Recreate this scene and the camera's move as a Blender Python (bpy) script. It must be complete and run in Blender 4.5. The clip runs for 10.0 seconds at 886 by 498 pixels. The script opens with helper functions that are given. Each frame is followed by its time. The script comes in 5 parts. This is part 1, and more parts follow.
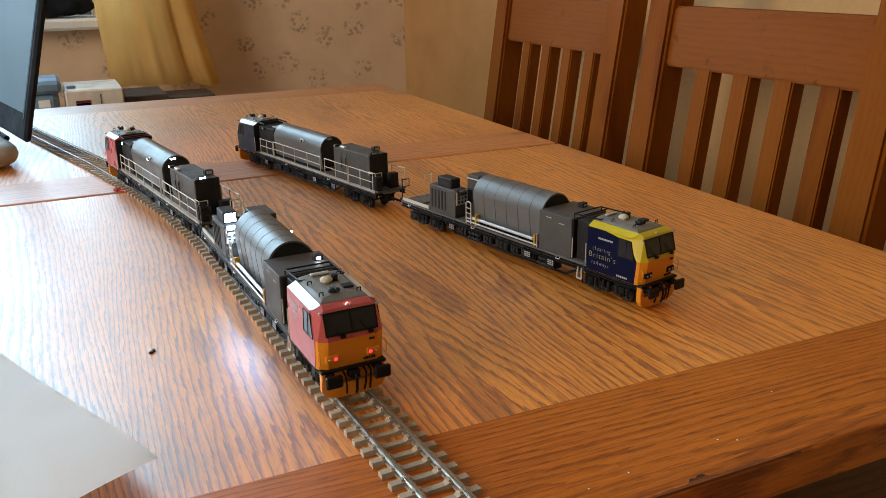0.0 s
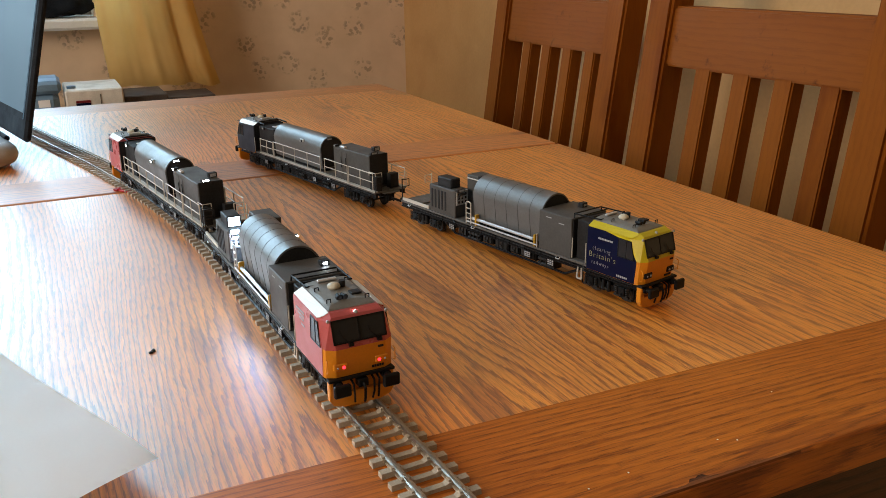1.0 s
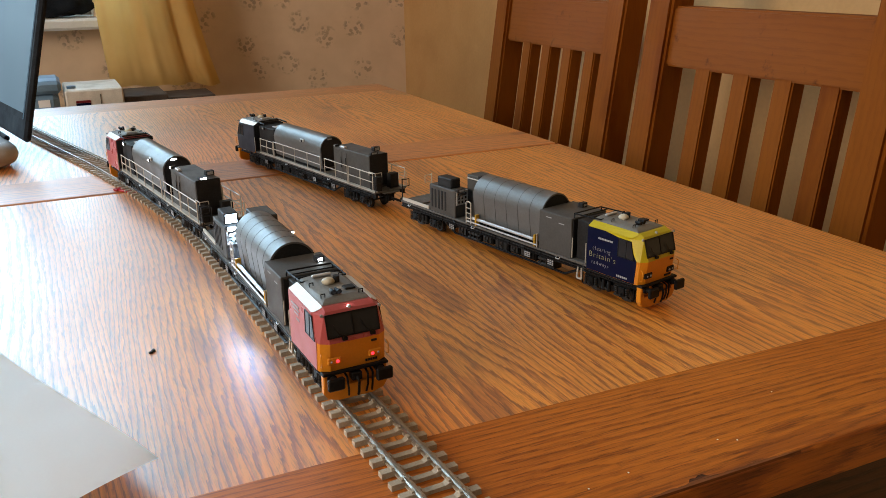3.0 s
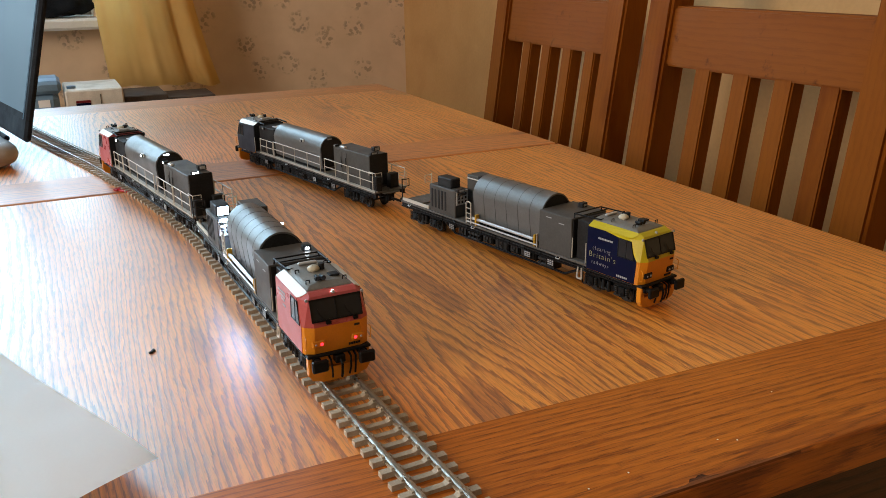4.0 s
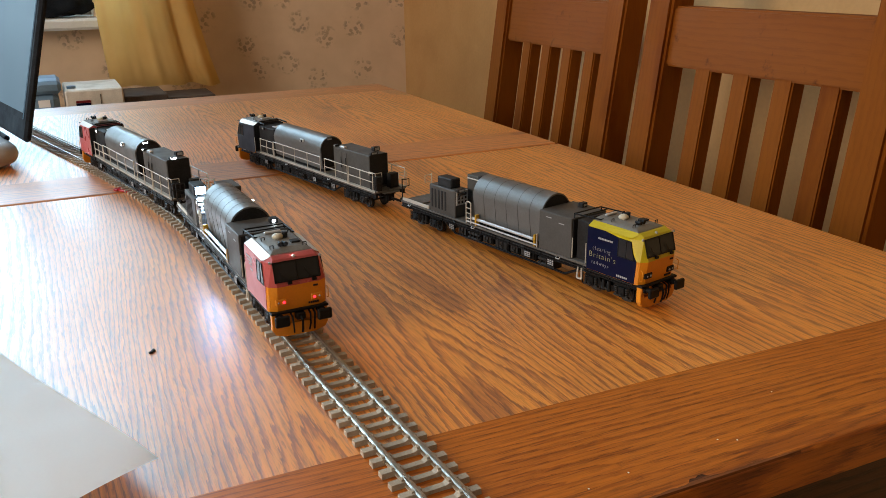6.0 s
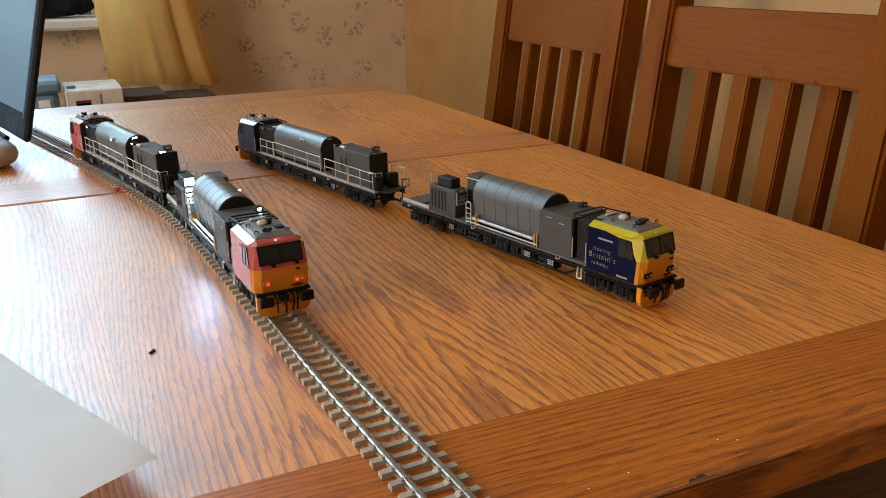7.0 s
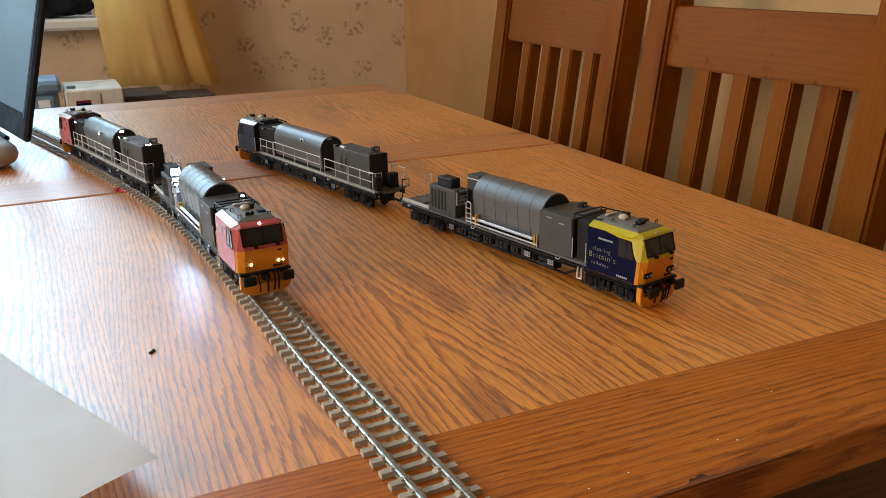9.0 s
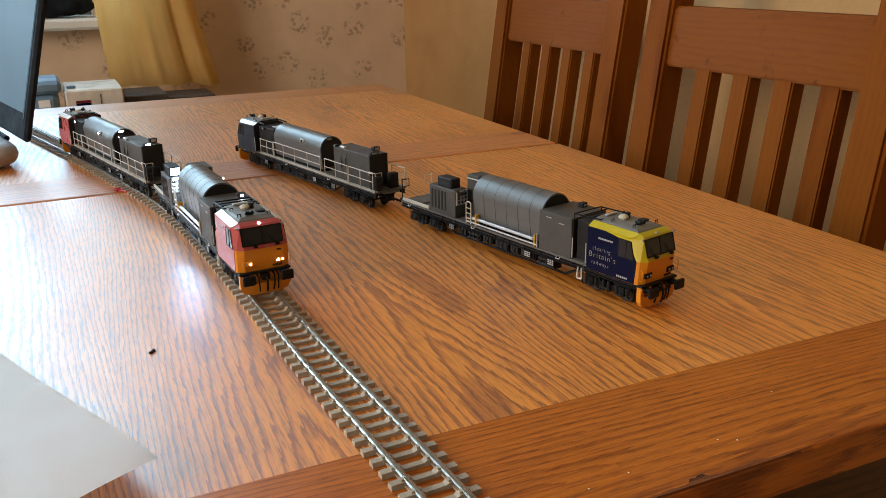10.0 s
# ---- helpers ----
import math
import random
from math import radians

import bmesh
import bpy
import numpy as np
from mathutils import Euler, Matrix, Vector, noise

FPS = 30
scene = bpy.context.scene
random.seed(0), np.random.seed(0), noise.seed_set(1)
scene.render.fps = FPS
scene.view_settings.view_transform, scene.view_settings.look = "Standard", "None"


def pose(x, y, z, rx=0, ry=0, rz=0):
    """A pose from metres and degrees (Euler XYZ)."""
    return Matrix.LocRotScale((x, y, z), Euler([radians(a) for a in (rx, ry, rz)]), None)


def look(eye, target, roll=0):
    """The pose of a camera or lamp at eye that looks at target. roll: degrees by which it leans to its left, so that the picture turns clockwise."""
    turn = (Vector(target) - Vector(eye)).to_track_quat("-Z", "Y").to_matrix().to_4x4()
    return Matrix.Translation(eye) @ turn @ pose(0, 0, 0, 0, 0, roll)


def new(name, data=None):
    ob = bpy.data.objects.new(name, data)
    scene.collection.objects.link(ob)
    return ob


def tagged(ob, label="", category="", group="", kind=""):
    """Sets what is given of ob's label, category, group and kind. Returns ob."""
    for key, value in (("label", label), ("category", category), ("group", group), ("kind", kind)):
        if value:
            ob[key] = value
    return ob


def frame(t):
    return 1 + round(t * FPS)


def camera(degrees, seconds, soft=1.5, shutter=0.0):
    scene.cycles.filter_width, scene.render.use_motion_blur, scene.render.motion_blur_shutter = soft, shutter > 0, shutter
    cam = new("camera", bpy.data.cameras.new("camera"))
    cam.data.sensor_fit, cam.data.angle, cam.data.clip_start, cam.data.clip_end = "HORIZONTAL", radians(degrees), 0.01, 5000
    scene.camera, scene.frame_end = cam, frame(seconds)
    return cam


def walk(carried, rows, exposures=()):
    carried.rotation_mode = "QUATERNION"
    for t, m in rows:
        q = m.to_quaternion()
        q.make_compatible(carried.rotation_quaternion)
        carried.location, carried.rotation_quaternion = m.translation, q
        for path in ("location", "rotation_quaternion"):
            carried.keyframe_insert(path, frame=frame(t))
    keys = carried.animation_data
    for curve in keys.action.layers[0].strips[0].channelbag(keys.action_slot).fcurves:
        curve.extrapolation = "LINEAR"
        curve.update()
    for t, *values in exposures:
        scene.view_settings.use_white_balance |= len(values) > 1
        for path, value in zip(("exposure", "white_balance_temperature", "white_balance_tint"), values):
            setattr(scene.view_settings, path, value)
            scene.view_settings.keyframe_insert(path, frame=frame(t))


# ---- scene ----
# The table top is z = 0, the floor lies 0.75 m below it.
cam = camera(55.2, 10.0, soft=0.8)
EYE = (0.0, 0.0, 0.21)
YAW, DIP = radians(24.78), radians(18.72)
AHEAD = (math.sin(YAW) * math.cos(DIP), math.cos(YAW) * math.cos(DIP), 0.21 - math.sin(DIP))
walk(cam, [(0.0, look(EYE, AHEAD, -0.75)), (10.0, look(EYE, AHEAD, -0.75))])

# ---- world and light ----
world = bpy.data.worlds.new("daylight")
scene.world = world
world.use_nodes = True
wn = world.node_tree.nodes
sky = wn.new("ShaderNodeTexSky")
sky.sky_type, sky.sun_disc = "NISHITA", False
sky.sun_elevation, sky.sun_rotation = radians(35), radians(200)
wn["Background"].inputs["Strength"].default_value = 0.12
world.node_tree.links.new(sky.outputs["Color"], wn["Background"].inputs["Color"])


def area_light(name, m, sx, sy, watts, colour, spread=180):
    data = bpy.data.lights.new(name, "AREA")
    data.shape, data.size, data.size_y, data.energy, data.color = "RECTANGLE", sx, sy, watts, colour
    data.spread = radians(spread)
    ob = new(name, data)
    ob.matrix_world = m
    return ob


# skylight in the window behind the table; added warm fill from the unseen side
area_light("window_skylight", look((-0.66, 2.235, 0.84), (-0.45, 0.3, 0.0)), 1.5, 1.42, 26, (0.52, 0.80, 1.0), 130)
area_light("side_window_skylight", look((-2.18, 0.2, 0.94), (0.4, 0.75, 0.0)), 1.2, 1.2, 31, (1.0, 0.88, 0.73), 150)
scene.view_settings.exposure = 0.0


# ---- materials ----
def shader(name):
    m = bpy.data.materials.new(name)
    m.use_nodes = True
    nt = m.node_tree
    return m, nt, nt.nodes["Principled BSDF"]


def node(nt, kind, **sets):
    n = nt.nodes.new(kind)
    for k, v in sets.items():
        if k in n.inputs:
            n.inputs[k].default_value = v
    return n


def coords(nt, scale, rand=0.0, kind="Object"):
    tc = nt.nodes.new("ShaderNodeTexCoord")
    mp = nt.nodes.new("ShaderNodeMapping")
    mp.inputs["Scale"].default_value = scale
    src = tc.outputs[kind]
    if rand:
        oi = nt.nodes.new("ShaderNodeObjectInfo")
        mul = nt.nodes.new("ShaderNodeVectorMath")
        mul.operation = "MULTIPLY_ADD"
        comb = nt.nodes.new("ShaderNodeCombineXYZ")
        for i in range(3):
            nt.links.new(oi.outputs["Random"], comb.inputs[i])
        nt.links.new(comb.outputs[0], mul.inputs[0])
        mul.inputs[1].default_value = (rand, rand * 1.7, rand * 0.6)
        nt.links.new(src, mul.inputs[2])
        src = mul.outputs[0]
    nt.links.new(src, mp.inputs["Vector"])
    return mp.outputs["Vector"]


def ramp(nt, fac, stops):
    r = nt.nodes.new("ShaderNodeValToRGB")
    el = r.color_ramp.elements
    while len(el) < len(stops):
        el.new(0.5)
    for e, (p, c) in zip(el, stops):
        e.position = p
        e.color = (*c, 1) if len(c) == 3 else c
    nt.links.new(fac, r.inputs["Fac"])
    return r.outputs["Color"]


def mix(nt, fac, a, b, mode="MIX"):
    m = nt.nodes.new("ShaderNodeMix")
    m.data_type, m.blend_type = "RGBA", mode
    for sock, v in ((m.inputs[0], fac), (m.inputs[6], a), (m.inputs[7], b)):
        if isinstance(v, (int, float)):
            sock.default_value = v
        elif isinstance(v, tuple):
            sock.default_value = (*v, 1)
        else:
            nt.links.new(v, sock)
    return m.outputs[2]


def bump(nt, bsdf, height, strength, distance):
    b = nt.nodes.new("ShaderNodeBump")
    b.inputs["Strength"].default_value, b.inputs["Distance"].default_value = strength, distance
    nt.links.new(height, b.inputs["Height"])
    nt.links.new(b.outputs["Normal"], bsdf.inputs["Normal"])


def noise_tex(nt, vec, scale, detail=4.0, rough=0.55, distort=0.0):
    n = node(nt, "ShaderNodeTexNoise", Scale=scale, Detail=detail, Roughness=rough, Distortion=distort)
    nt.links.new(vec, n.inputs["Vector"])
    return n.outputs["Fac"]


def paint(name, colour, rough=0.5, metal=0.0, grain=900.0, vary=0.25, dirt=0.35, relief=0.15, size=0.0004, spec=0.5):
    """A painted or moulded surface: fine grain, broader grime, slight relief."""
    m, nt, b = shader(name)
    v = coords(nt, (1, 1, 1), 0.3)
    fine = noise_tex(nt, v, grain, 3)
    broad = noise_tex(nt, v, grain / 14, 4)
    dark = tuple(c * (1 - vary) for c in colour)
    light = tuple(min(1, c * (1 + vary * 0.6)) for c in colour)
    col = ramp(nt, fine, [(0.3, dark), (0.7, light)])
    grime = ramp(nt, broad, [(0.42, (1, 1, 1)), (0.75, (1 - dirt, 1 - dirt * 1.03, 1 - dirt * 1.1))])
    nt.links.new(mix(nt, 1.0, col, grime, "MULTIPLY"), b.inputs["Base Color"])
    rr = ramp(nt, broad, [(0.3, (rough * 0.8,) * 3), (0.7, (min(1, rough * 1.25),) * 3)])
    nt.links.new(rr, b.inputs["Roughness"])
    b.inputs["Metallic"].default_value = metal
    b.inputs["Specular IOR Level"].default_value = spec
    bump(nt, b, fine, relief, size)
    return m


def glow(name, colour, strength):
    m, nt, b = shader(name)
    b.inputs["Base Color"].default_value = (*colour, 1)
    b.inputs["Emission Color"].default_value = (*colour, 1)
    b.inputs["Emission Strength"].default_value = strength
    return m


def math_node(nt, op, a, b=None, c=None):
    n = nt.nodes.new("ShaderNodeMath")
    n.operation = op
    for sock, v in zip(n.inputs, (a, b, c)):
        if isinstance(v, (int, float)):
            sock.default_value = v
        elif v is not None:
            nt.links.new(v, sock)
    return n.outputs[0]


def oak(name, light, mid, dark, rough=0.3, along=1, across=None, coat=0.3, rand=3.0, pores=1.0, cathedral=True, half=0.054, spec=0.3, relief=0.13, scuff=0.0):
    """Varnished open-pored oak; along and across name the board's own axes (0 x, 1 y, 2 z)."""
    m, nt, b = shader(name)
    across = (1 - along) if across is None else across

    def sc(wide, length):
        v = [wide, wide, wide]
        v[along] = length
        return tuple(v)
    sep = nt.nodes.new("ShaderNodeSeparateXYZ")
    tc = nt.nodes.new("ShaderNodeTexCoord")
    nt.links.new(tc.outputs["Object"], sep.inputs[0])
    oi = nt.nodes.new("ShaderNodeObjectInfo")
    rnd = oi.outputs["Random"]
    warp = noise_tex(nt, coords(nt, sc(13.0, 3.2), rand), 1.0, 3, 0.55)
    slow = noise_tex(nt, coords(nt, sc(4.0, 1.3), rand), 1.0, 2, 0.5)
    jit = noise_tex(nt, coords(nt, sc(330.0, 26.0), rand), 1.0, 4, 0.65)
    u = math_node(nt, "MULTIPLY_ADD", rnd, 0.07, math_node(nt, "ADD", sep.outputs[across], -0.035))
    if cathedral:
        # the cut through the growth rings: parabolas that follow each other down the board
        bent = math_node(nt, "MULTIPLY_ADD", slow, 0.06, math_node(nt, "ADD", u, -0.03))
        un = math_node(nt, "DIVIDE", bent, half)
        phase = math_node(nt, "MULTIPLY", math_node(nt, "MULTIPLY", un, un), 5.0)
        phase = math_node(nt, "MULTIPLY_ADD", sep.outputs[along], 9.0, phase)
        phase = math_node(nt, "MULTIPLY_ADD", math_node(nt, "ABSOLUTE", un), 4.5, phase)
        phase = math_node(nt, "MULTIPLY_ADD", warp, 3.6, phase)
    else:
        phase = math_node(nt, "MULTIPLY_ADD", warp, 4.0, math_node(nt, "MULTIPLY", u, 130.0))
    phase = math_node(nt, "MULTIPLY_ADD", rnd, 17.0, phase)
    phase = math_node(nt, "MULTIPLY_ADD", jit, 1.5, phase)
    ring = math_node(nt, "FRACT", phase)
    # open pores: short dark dashes, gathered in the early wood of each ring
    dash = noise_tex(nt, coords(nt, sc(1050.0, 75.0), rand), 1.0, 4, 0.6, 0.4)
    early = ramp(nt, ring, [(0.0, (0.4,) * 3), (0.45, (0.45,) * 3), (0.75, (1,) * 3), (0.95, (1,) * 3), (1.0, (0.3,) * 3)])
    pore = math_node(nt, "MULTIPLY", ramp(nt, dash, [(0.52, (0, 0, 0)), (0.58, (1, 1, 1))]), early)
    col = ramp(nt, ring, [(0.0, light), (0.38, light), (0.62, mid), (0.82, dark), (0.93, dark), (1.0, light)])
    col = mix(nt, math_node(nt, "MULTIPLY", pore, 0.62 * pores), col, tuple(c * 0.45 for c in dark))
    streak = noise_tex(nt, coords(nt, sc(520.0, 10.0), rand), 1.0, 3, 0.6)
    col = mix(nt, float(pores), col, ramp(nt, streak, [(0.32, (0.76, 0.70, 0.62)), (0.52, (1, 1, 1)), (0.7, (1.08, 1.06, 1.03))]), "MULTIPLY")
    broad = noise_tex(nt, coords(nt, sc(9.0, 2.2), rand), 1.0, 4, 0.6)
    col = mix(nt, 1.0, col, ramp(nt, broad, [(0.33, (0.62, 0.50, 0.42)), (0.43, (0.92, 0.88, 0.84)), (0.6, (1.0, 1.0, 1.0))]), "MULTIPLY")
    ragged = math_node(nt, "MULTIPLY_ADD", jit, 0.16, noise_tex(nt, coords(nt, sc(17.0, 6.5), rand * 1.3), 1.0, 3, 0.5))
    col = mix(nt, float(pores), col, ramp(nt, ragged, [(0.33, (1, 1, 1)), (0.725, (1, 1, 1)), (0.745, (0.70, 0.62, 0.57)), (0.81, (0.62, 0.54, 0.49))]), "MULTIPLY")
    if scuff:
        knocks = noise_tex(nt, coords(nt, (60, 34, 26), rand), 1.0, 5, 0.7)
        col = mix(nt, math_node(nt, "MULTIPLY", ramp(nt, knocks, [(0.62, (0, 0, 0)), (0.70, (1, 1, 1))]), scuff), col, tuple(c * 0.35 for c in dark))
    nt.links.new(col, b.inputs["Base Color"])
    smear = noise_tex(nt, coords(nt, (9, 9, 9)), 1.0, 5, 0.6)
    nt.links.new(ramp(nt, smear, [(0.3, (rough * 0.8,) * 3), (0.7, (rough * 1.3,) * 3)]), b.inputs["Roughness"])
    b.inputs["Specular IOR Level"].default_value = spec
    b.inputs["Coat Weight"].default_value = coat
    b.inputs["Coat IOR"].default_value = 2.0 if coat > 0.5 else 1.5
    b.inputs["Coat Roughness"].default_value = 0.44 if coat > 0.5 else 0.36
    # fine ridges along the grain spread the sheen sideways; pores are sunk
    fine = noise_tex(nt, coords(nt, sc(1300.0, 90.0), rand), 1.0, 2, 0.5)
    height = math_node(nt, "MULTIPLY_ADD", pore, -0.8, math_node(nt, "MULTIPLY", fine, 0.35))
    bp = nt.nodes.new("ShaderNodeBump")
    bp.inputs["Strength"].default_value, bp.inputs["Distance"].default_value = relief, 0.0010
    nt.links.new(height, bp.inputs["Height"])
    nt.links.new(bp.outputs["Normal"], b.inputs["Normal"])
    nt.links.new(bp.outputs["Normal"], b.inputs["Coat Normal"])
    return m


M = {}
M["oak_y"] = oak("oak_lengthwise", (0.88, 0.315, 0.027), (0.77, 0.248, 0.020), (0.42, 0.112, 0.009), rough=0.36, coat=1.0, spec=0.35, relief=0.09)
M["oak_x"] = oak("oak_crosswise", (0.54, 0.150, 0.010), (0.48, 0.128, 0.008), (0.37, 0.092, 0.006), rough=0.5, coat=0.5, spec=0.2, relief=0.07, along=0)
M["oak_joint"] = oak("oak_joint_board", (0.66, 0.210, 0.022), (0.58, 0.175, 0.017), (0.42, 0.115, 0.011), rough=0.55, coat=1.0, spec=0.3, relief=0.07, along=0)
# oak below the top, darkened to stand for the shade there
M["oak_shaded"] = oak("oak_apron_shaded", (0.085, 0.026, 0.009), (0.070, 0.021, 0.007), (0.04, 0.012, 0.005), along=0, across=2, coat=0.1, cathedral=False)
M["chip"] = oak("splintered_oak", (0.26, 0.085, 0.022), (0.16, 0.05, 0.014), (0.06, 0.02, 0.008), rough=0.8, along=0, coat=0.0, cathedral=False)
M["grey"] = paint("grey_body_paint", (0.080, 0.077, 0.075), 0.5, grain=700, vary=0.12, dirt=0.18, spec=0.2)
M["tank"] = paint("tank_satin_grey", (0.15, 0.15, 0.15), 0.36, metal=0.3, grain=700, vary=0.10, dirt=0.15)
M["roof"] = paint("cab_roof_grey", (0.17, 0.165, 0.155), 0.55, grain=600, vary=0.12, dirt=0.2)
M["black"] = paint("underframe_black", (0.008, 0.008, 0.009), 0.45, grain=800, vary=0.3, dirt=0.2, spec=0.18)
M["gear"] = paint("running_gear_grey", (0.024, 0.023, 0.023), 0.45, grain=800, vary=0.3, dirt=0.3, spec=0.3)
# for dark fittings, and for hollows whose shade is put into the colour
M["dark"] = paint("dark_parts_recess_shade_grey", (0.024, 0.025, 0.028), 0.55, grain=800, spec=0.18)
M["deck"] = paint("deck_grey", (0.13, 0.125, 0.12), 0.6, grain=700, dirt=0.3, spec=0.3)
M["rail_white"] = paint("handrail_cream", (0.55, 0.52, 0.47), 0.45, grain=900, vary=0.1, dirt=0.2)
M["pipe"] = paint("pipe_light_grey", (0.60, 0.61, 0.64), 0.3, metal=0.3, grain=900, vary=0.08, dirt=0.1)
M["blue"] = paint("livery_dark_blue", (0.0025, 0.005, 0.030), 0.35, grain=900, vary=0.08, dirt=0.08, spec=0.12)
M["yellow"] = paint("livery_yellow", (0.55, 0.44, 0.008), 0.35, grain=900, vary=0.06, dirt=0.1)
M["amber"] = paint("livery_warning_orange", (0.72, 0.26, 0.012), 0.35, grain=900, vary=0.06, dirt=0.1)
M["red"] = paint("livery_red", (0.46, 0.085, 0.085), 0.30, grain=900, vary=0.06, dirt=0.08)
M["white"] = paint("livery_white", (0.74, 0.74, 0.72), 0.35, grain=900, vary=0.05, dirt=0.1)
M["maroon"] = paint("livery_maroon", (0.20, 0.016, 0.022), 0.3, grain=900, vary=0.06, dirt=0.1)
M["glass"] = paint("dark_glazing", (0.020, 0.023, 0.028), 0.08, grain=300, vary=0.1, dirt=0.0, relief=0.0, spec=0.4)
M["cream"] = paint("cream_plastic", (0.62, 0.56, 0.44), 0.4, grain=900, vary=0.06)
M["lens_off"] = paint("unlit_lens", (0.45, 0.46, 0.48), 0.2, grain=900)
M["led"] = glow("white_led", (0.50, 0.72, 1.0), 800.0)
M["led_small"] = glow("small_white_led", (0.80, 0.90, 1.0), 40.0)
M["led_red"] = glow("red_tail_led", (1.0, 0.02, 0.035), 4.0)
M["led_head"] = glow("white_head_led", (0.95, 0.97, 1.0), 25.0)
M["letter_white"] = paint("lettering_white", (0.40, 0.41, 0.44), 0.4, grain=900, vary=0.05)
M["letter_lime"] = paint("lettering_lime", (0.46, 0.47, 0.22), 0.4, grain=900, vary=0.05)
M["sleeper"] = paint("concrete_sleeper", (0.47, 0.39, 0.30), 0.65, grain=1500, vary=0.15, dirt=0.25)
M["rail"] = paint("nickel_rail", (0.52, 0.49, 0.44), 0.30, metal=0.9, grain=1200, vary=0.12, dirt=0.2)
M["paper"] = paint("white_paper", (0.93, 0.935, 0.95), 0.6, grain=900, vary=0.01, dirt=0.0, relief=0.05)
M["red_plastic"] = paint("red_plastic", (0.50, 0.012, 0.02), 0.35, grain=600)
M["yellow_clip"] = paint("yellow_paint", (0.65, 0.36, 0.02), 0.4, grain=900)


# ---- mesh tools ----
def box(bm, x0, x1, y0, y1, z0, z1, bev=0.0, m=None):
    r = bmesh.ops.create_cube(bm, size=1.0)
    vs = r["verts"]
    for v in vs:
        v.co = Vector(((x0 + x1) / 2 + v.co.x * (x1 - x0), (y0 + y1) / 2 + v.co.y * (y1 - y0), (z0 + z1) / 2 + v.co.z * (z1 - z0)))
    if bev:
        es = list({e for v in vs for e in v.link_edges})
        r2 = bmesh.ops.bevel(bm, geom=es, offset=bev, segments=1, affect="EDGES")
        vs = list({v for f in r2["faces"] for v in f.verts} | {v for v in vs if v.is_valid})
    if m is not None:
        bmesh.ops.transform(bm, matrix=m, verts=vs)
    return vs


def rod(bm, a, b, r, seg=8, r2=None):
    a, b = Vector(a), Vector(b)
    d = b - a
    m = Matrix.Translation((a + b) / 2) @ d.to_track_quat("Z", "Y").to_matrix().to_4x4()
    return bmesh.ops.create_cone(bm, cap_ends=True, segments=seg, radius1=r, radius2=r if r2 is None else r2, depth=d.length, matrix=m)["verts"]


def pipe(bm, pts, r, seg=6):
    for a, b in zip(pts, pts[1:]):
        rod(bm, a, b, r, seg)


def prism(bm, outline, lo, hi, axis="x", bev=0.0):
    """Extrude an outline of (p, q) pairs between lo and hi along axis; p, q are the two other axes in order."""
    def place(p, q, w):
        return {"x": (w, p, q), "y": (p, w, q), "z": (p, q, w)}[axis]
    a = [bm.verts.new(place(p, q, lo)) for p, q in outline]
    b = [bm.verts.new(place(p, q, hi)) for p, q in outline]
    n = len(outline)
    fs = [bm.faces.new(a), bm.faces.new(b[::-1])]
    for i in range(n):
        fs.append(bm.faces.new((a[i], b[i], b[(i + 1) % n], a[(i + 1) % n])))
    if bev:
        es = list({e for f in fs[:2] for e in f.edges})
        bmesh.ops.bevel(bm, geom=es, offset=bev, segments=2, affect="EDGES")
    return a + b


def hull(bm, pts):
    vs = [bm.verts.new(p) for p in pts]
    r = bmesh.ops.convex_hull(bm, input=vs)
    junk = [g for g in r["geom_interior"] if isinstance(g, bmesh.types.BMVert)]
    if junk:
        bmesh.ops.delete(bm, geom=junk, context="VERTS")
    return [v for v in vs if v.is_valid]


def mesh_of(name, bm, material, smooth=None):
    bmesh.ops.recalc_face_normals(bm, faces=bm.faces)
    me = bpy.data.meshes.new(name)
    if smooth is not None:
        for f in bm.faces:
            f.smooth = True
        for e in bm.edges:
            if len(e.link_faces) == 2 and e.calc_face_angle(0) > radians(smooth):
                e.smooth = False
    bm.to_mesh(me)
    bm.free()
    for mm in (material if isinstance(material, (list, tuple)) else [material]):
        me.materials.append(mm)
    return me


def part(name, bm, material, parent, label="", m=None, smooth=None):
    ob = new(name, mesh_of(name, bm, material, smooth))
    ob.parent = parent
    if m is not None:
        ob.matrix_basis = m
    if label:
        tagged(ob, label)
    return ob


def thing(name, label, category, m=None, group="", kind=""):
    ob = new(name)
    ob.empty_display_size = 0.02
    if m is not None:
        ob.matrix_basis = m
    return tagged(ob, label, category, group, kind)


def solid(name, bm, material, label, category, m=None, group="", kind="", smooth=None):
    ob = new(name, mesh_of(name, bm, material, smooth))
    if m is not None:
        ob.matrix_basis = m
    return tagged(ob, label, category, group, kind)


def new_bm():
    return bmesh.new()


def bm_box(*a, **k):
    bm = bmesh.new()
    box(bm, *a, **k)
    return bm


def bm_rod(*a, **k):
    bm = bmesh.new()
    rod(bm, *a, **k)
    return bm


# ---- the room ----
WX0, WX1, WY0, WY1, WZ0, WZ1 = -2.2, 0.93, -2.5, 2.25, -0.75, 1.70


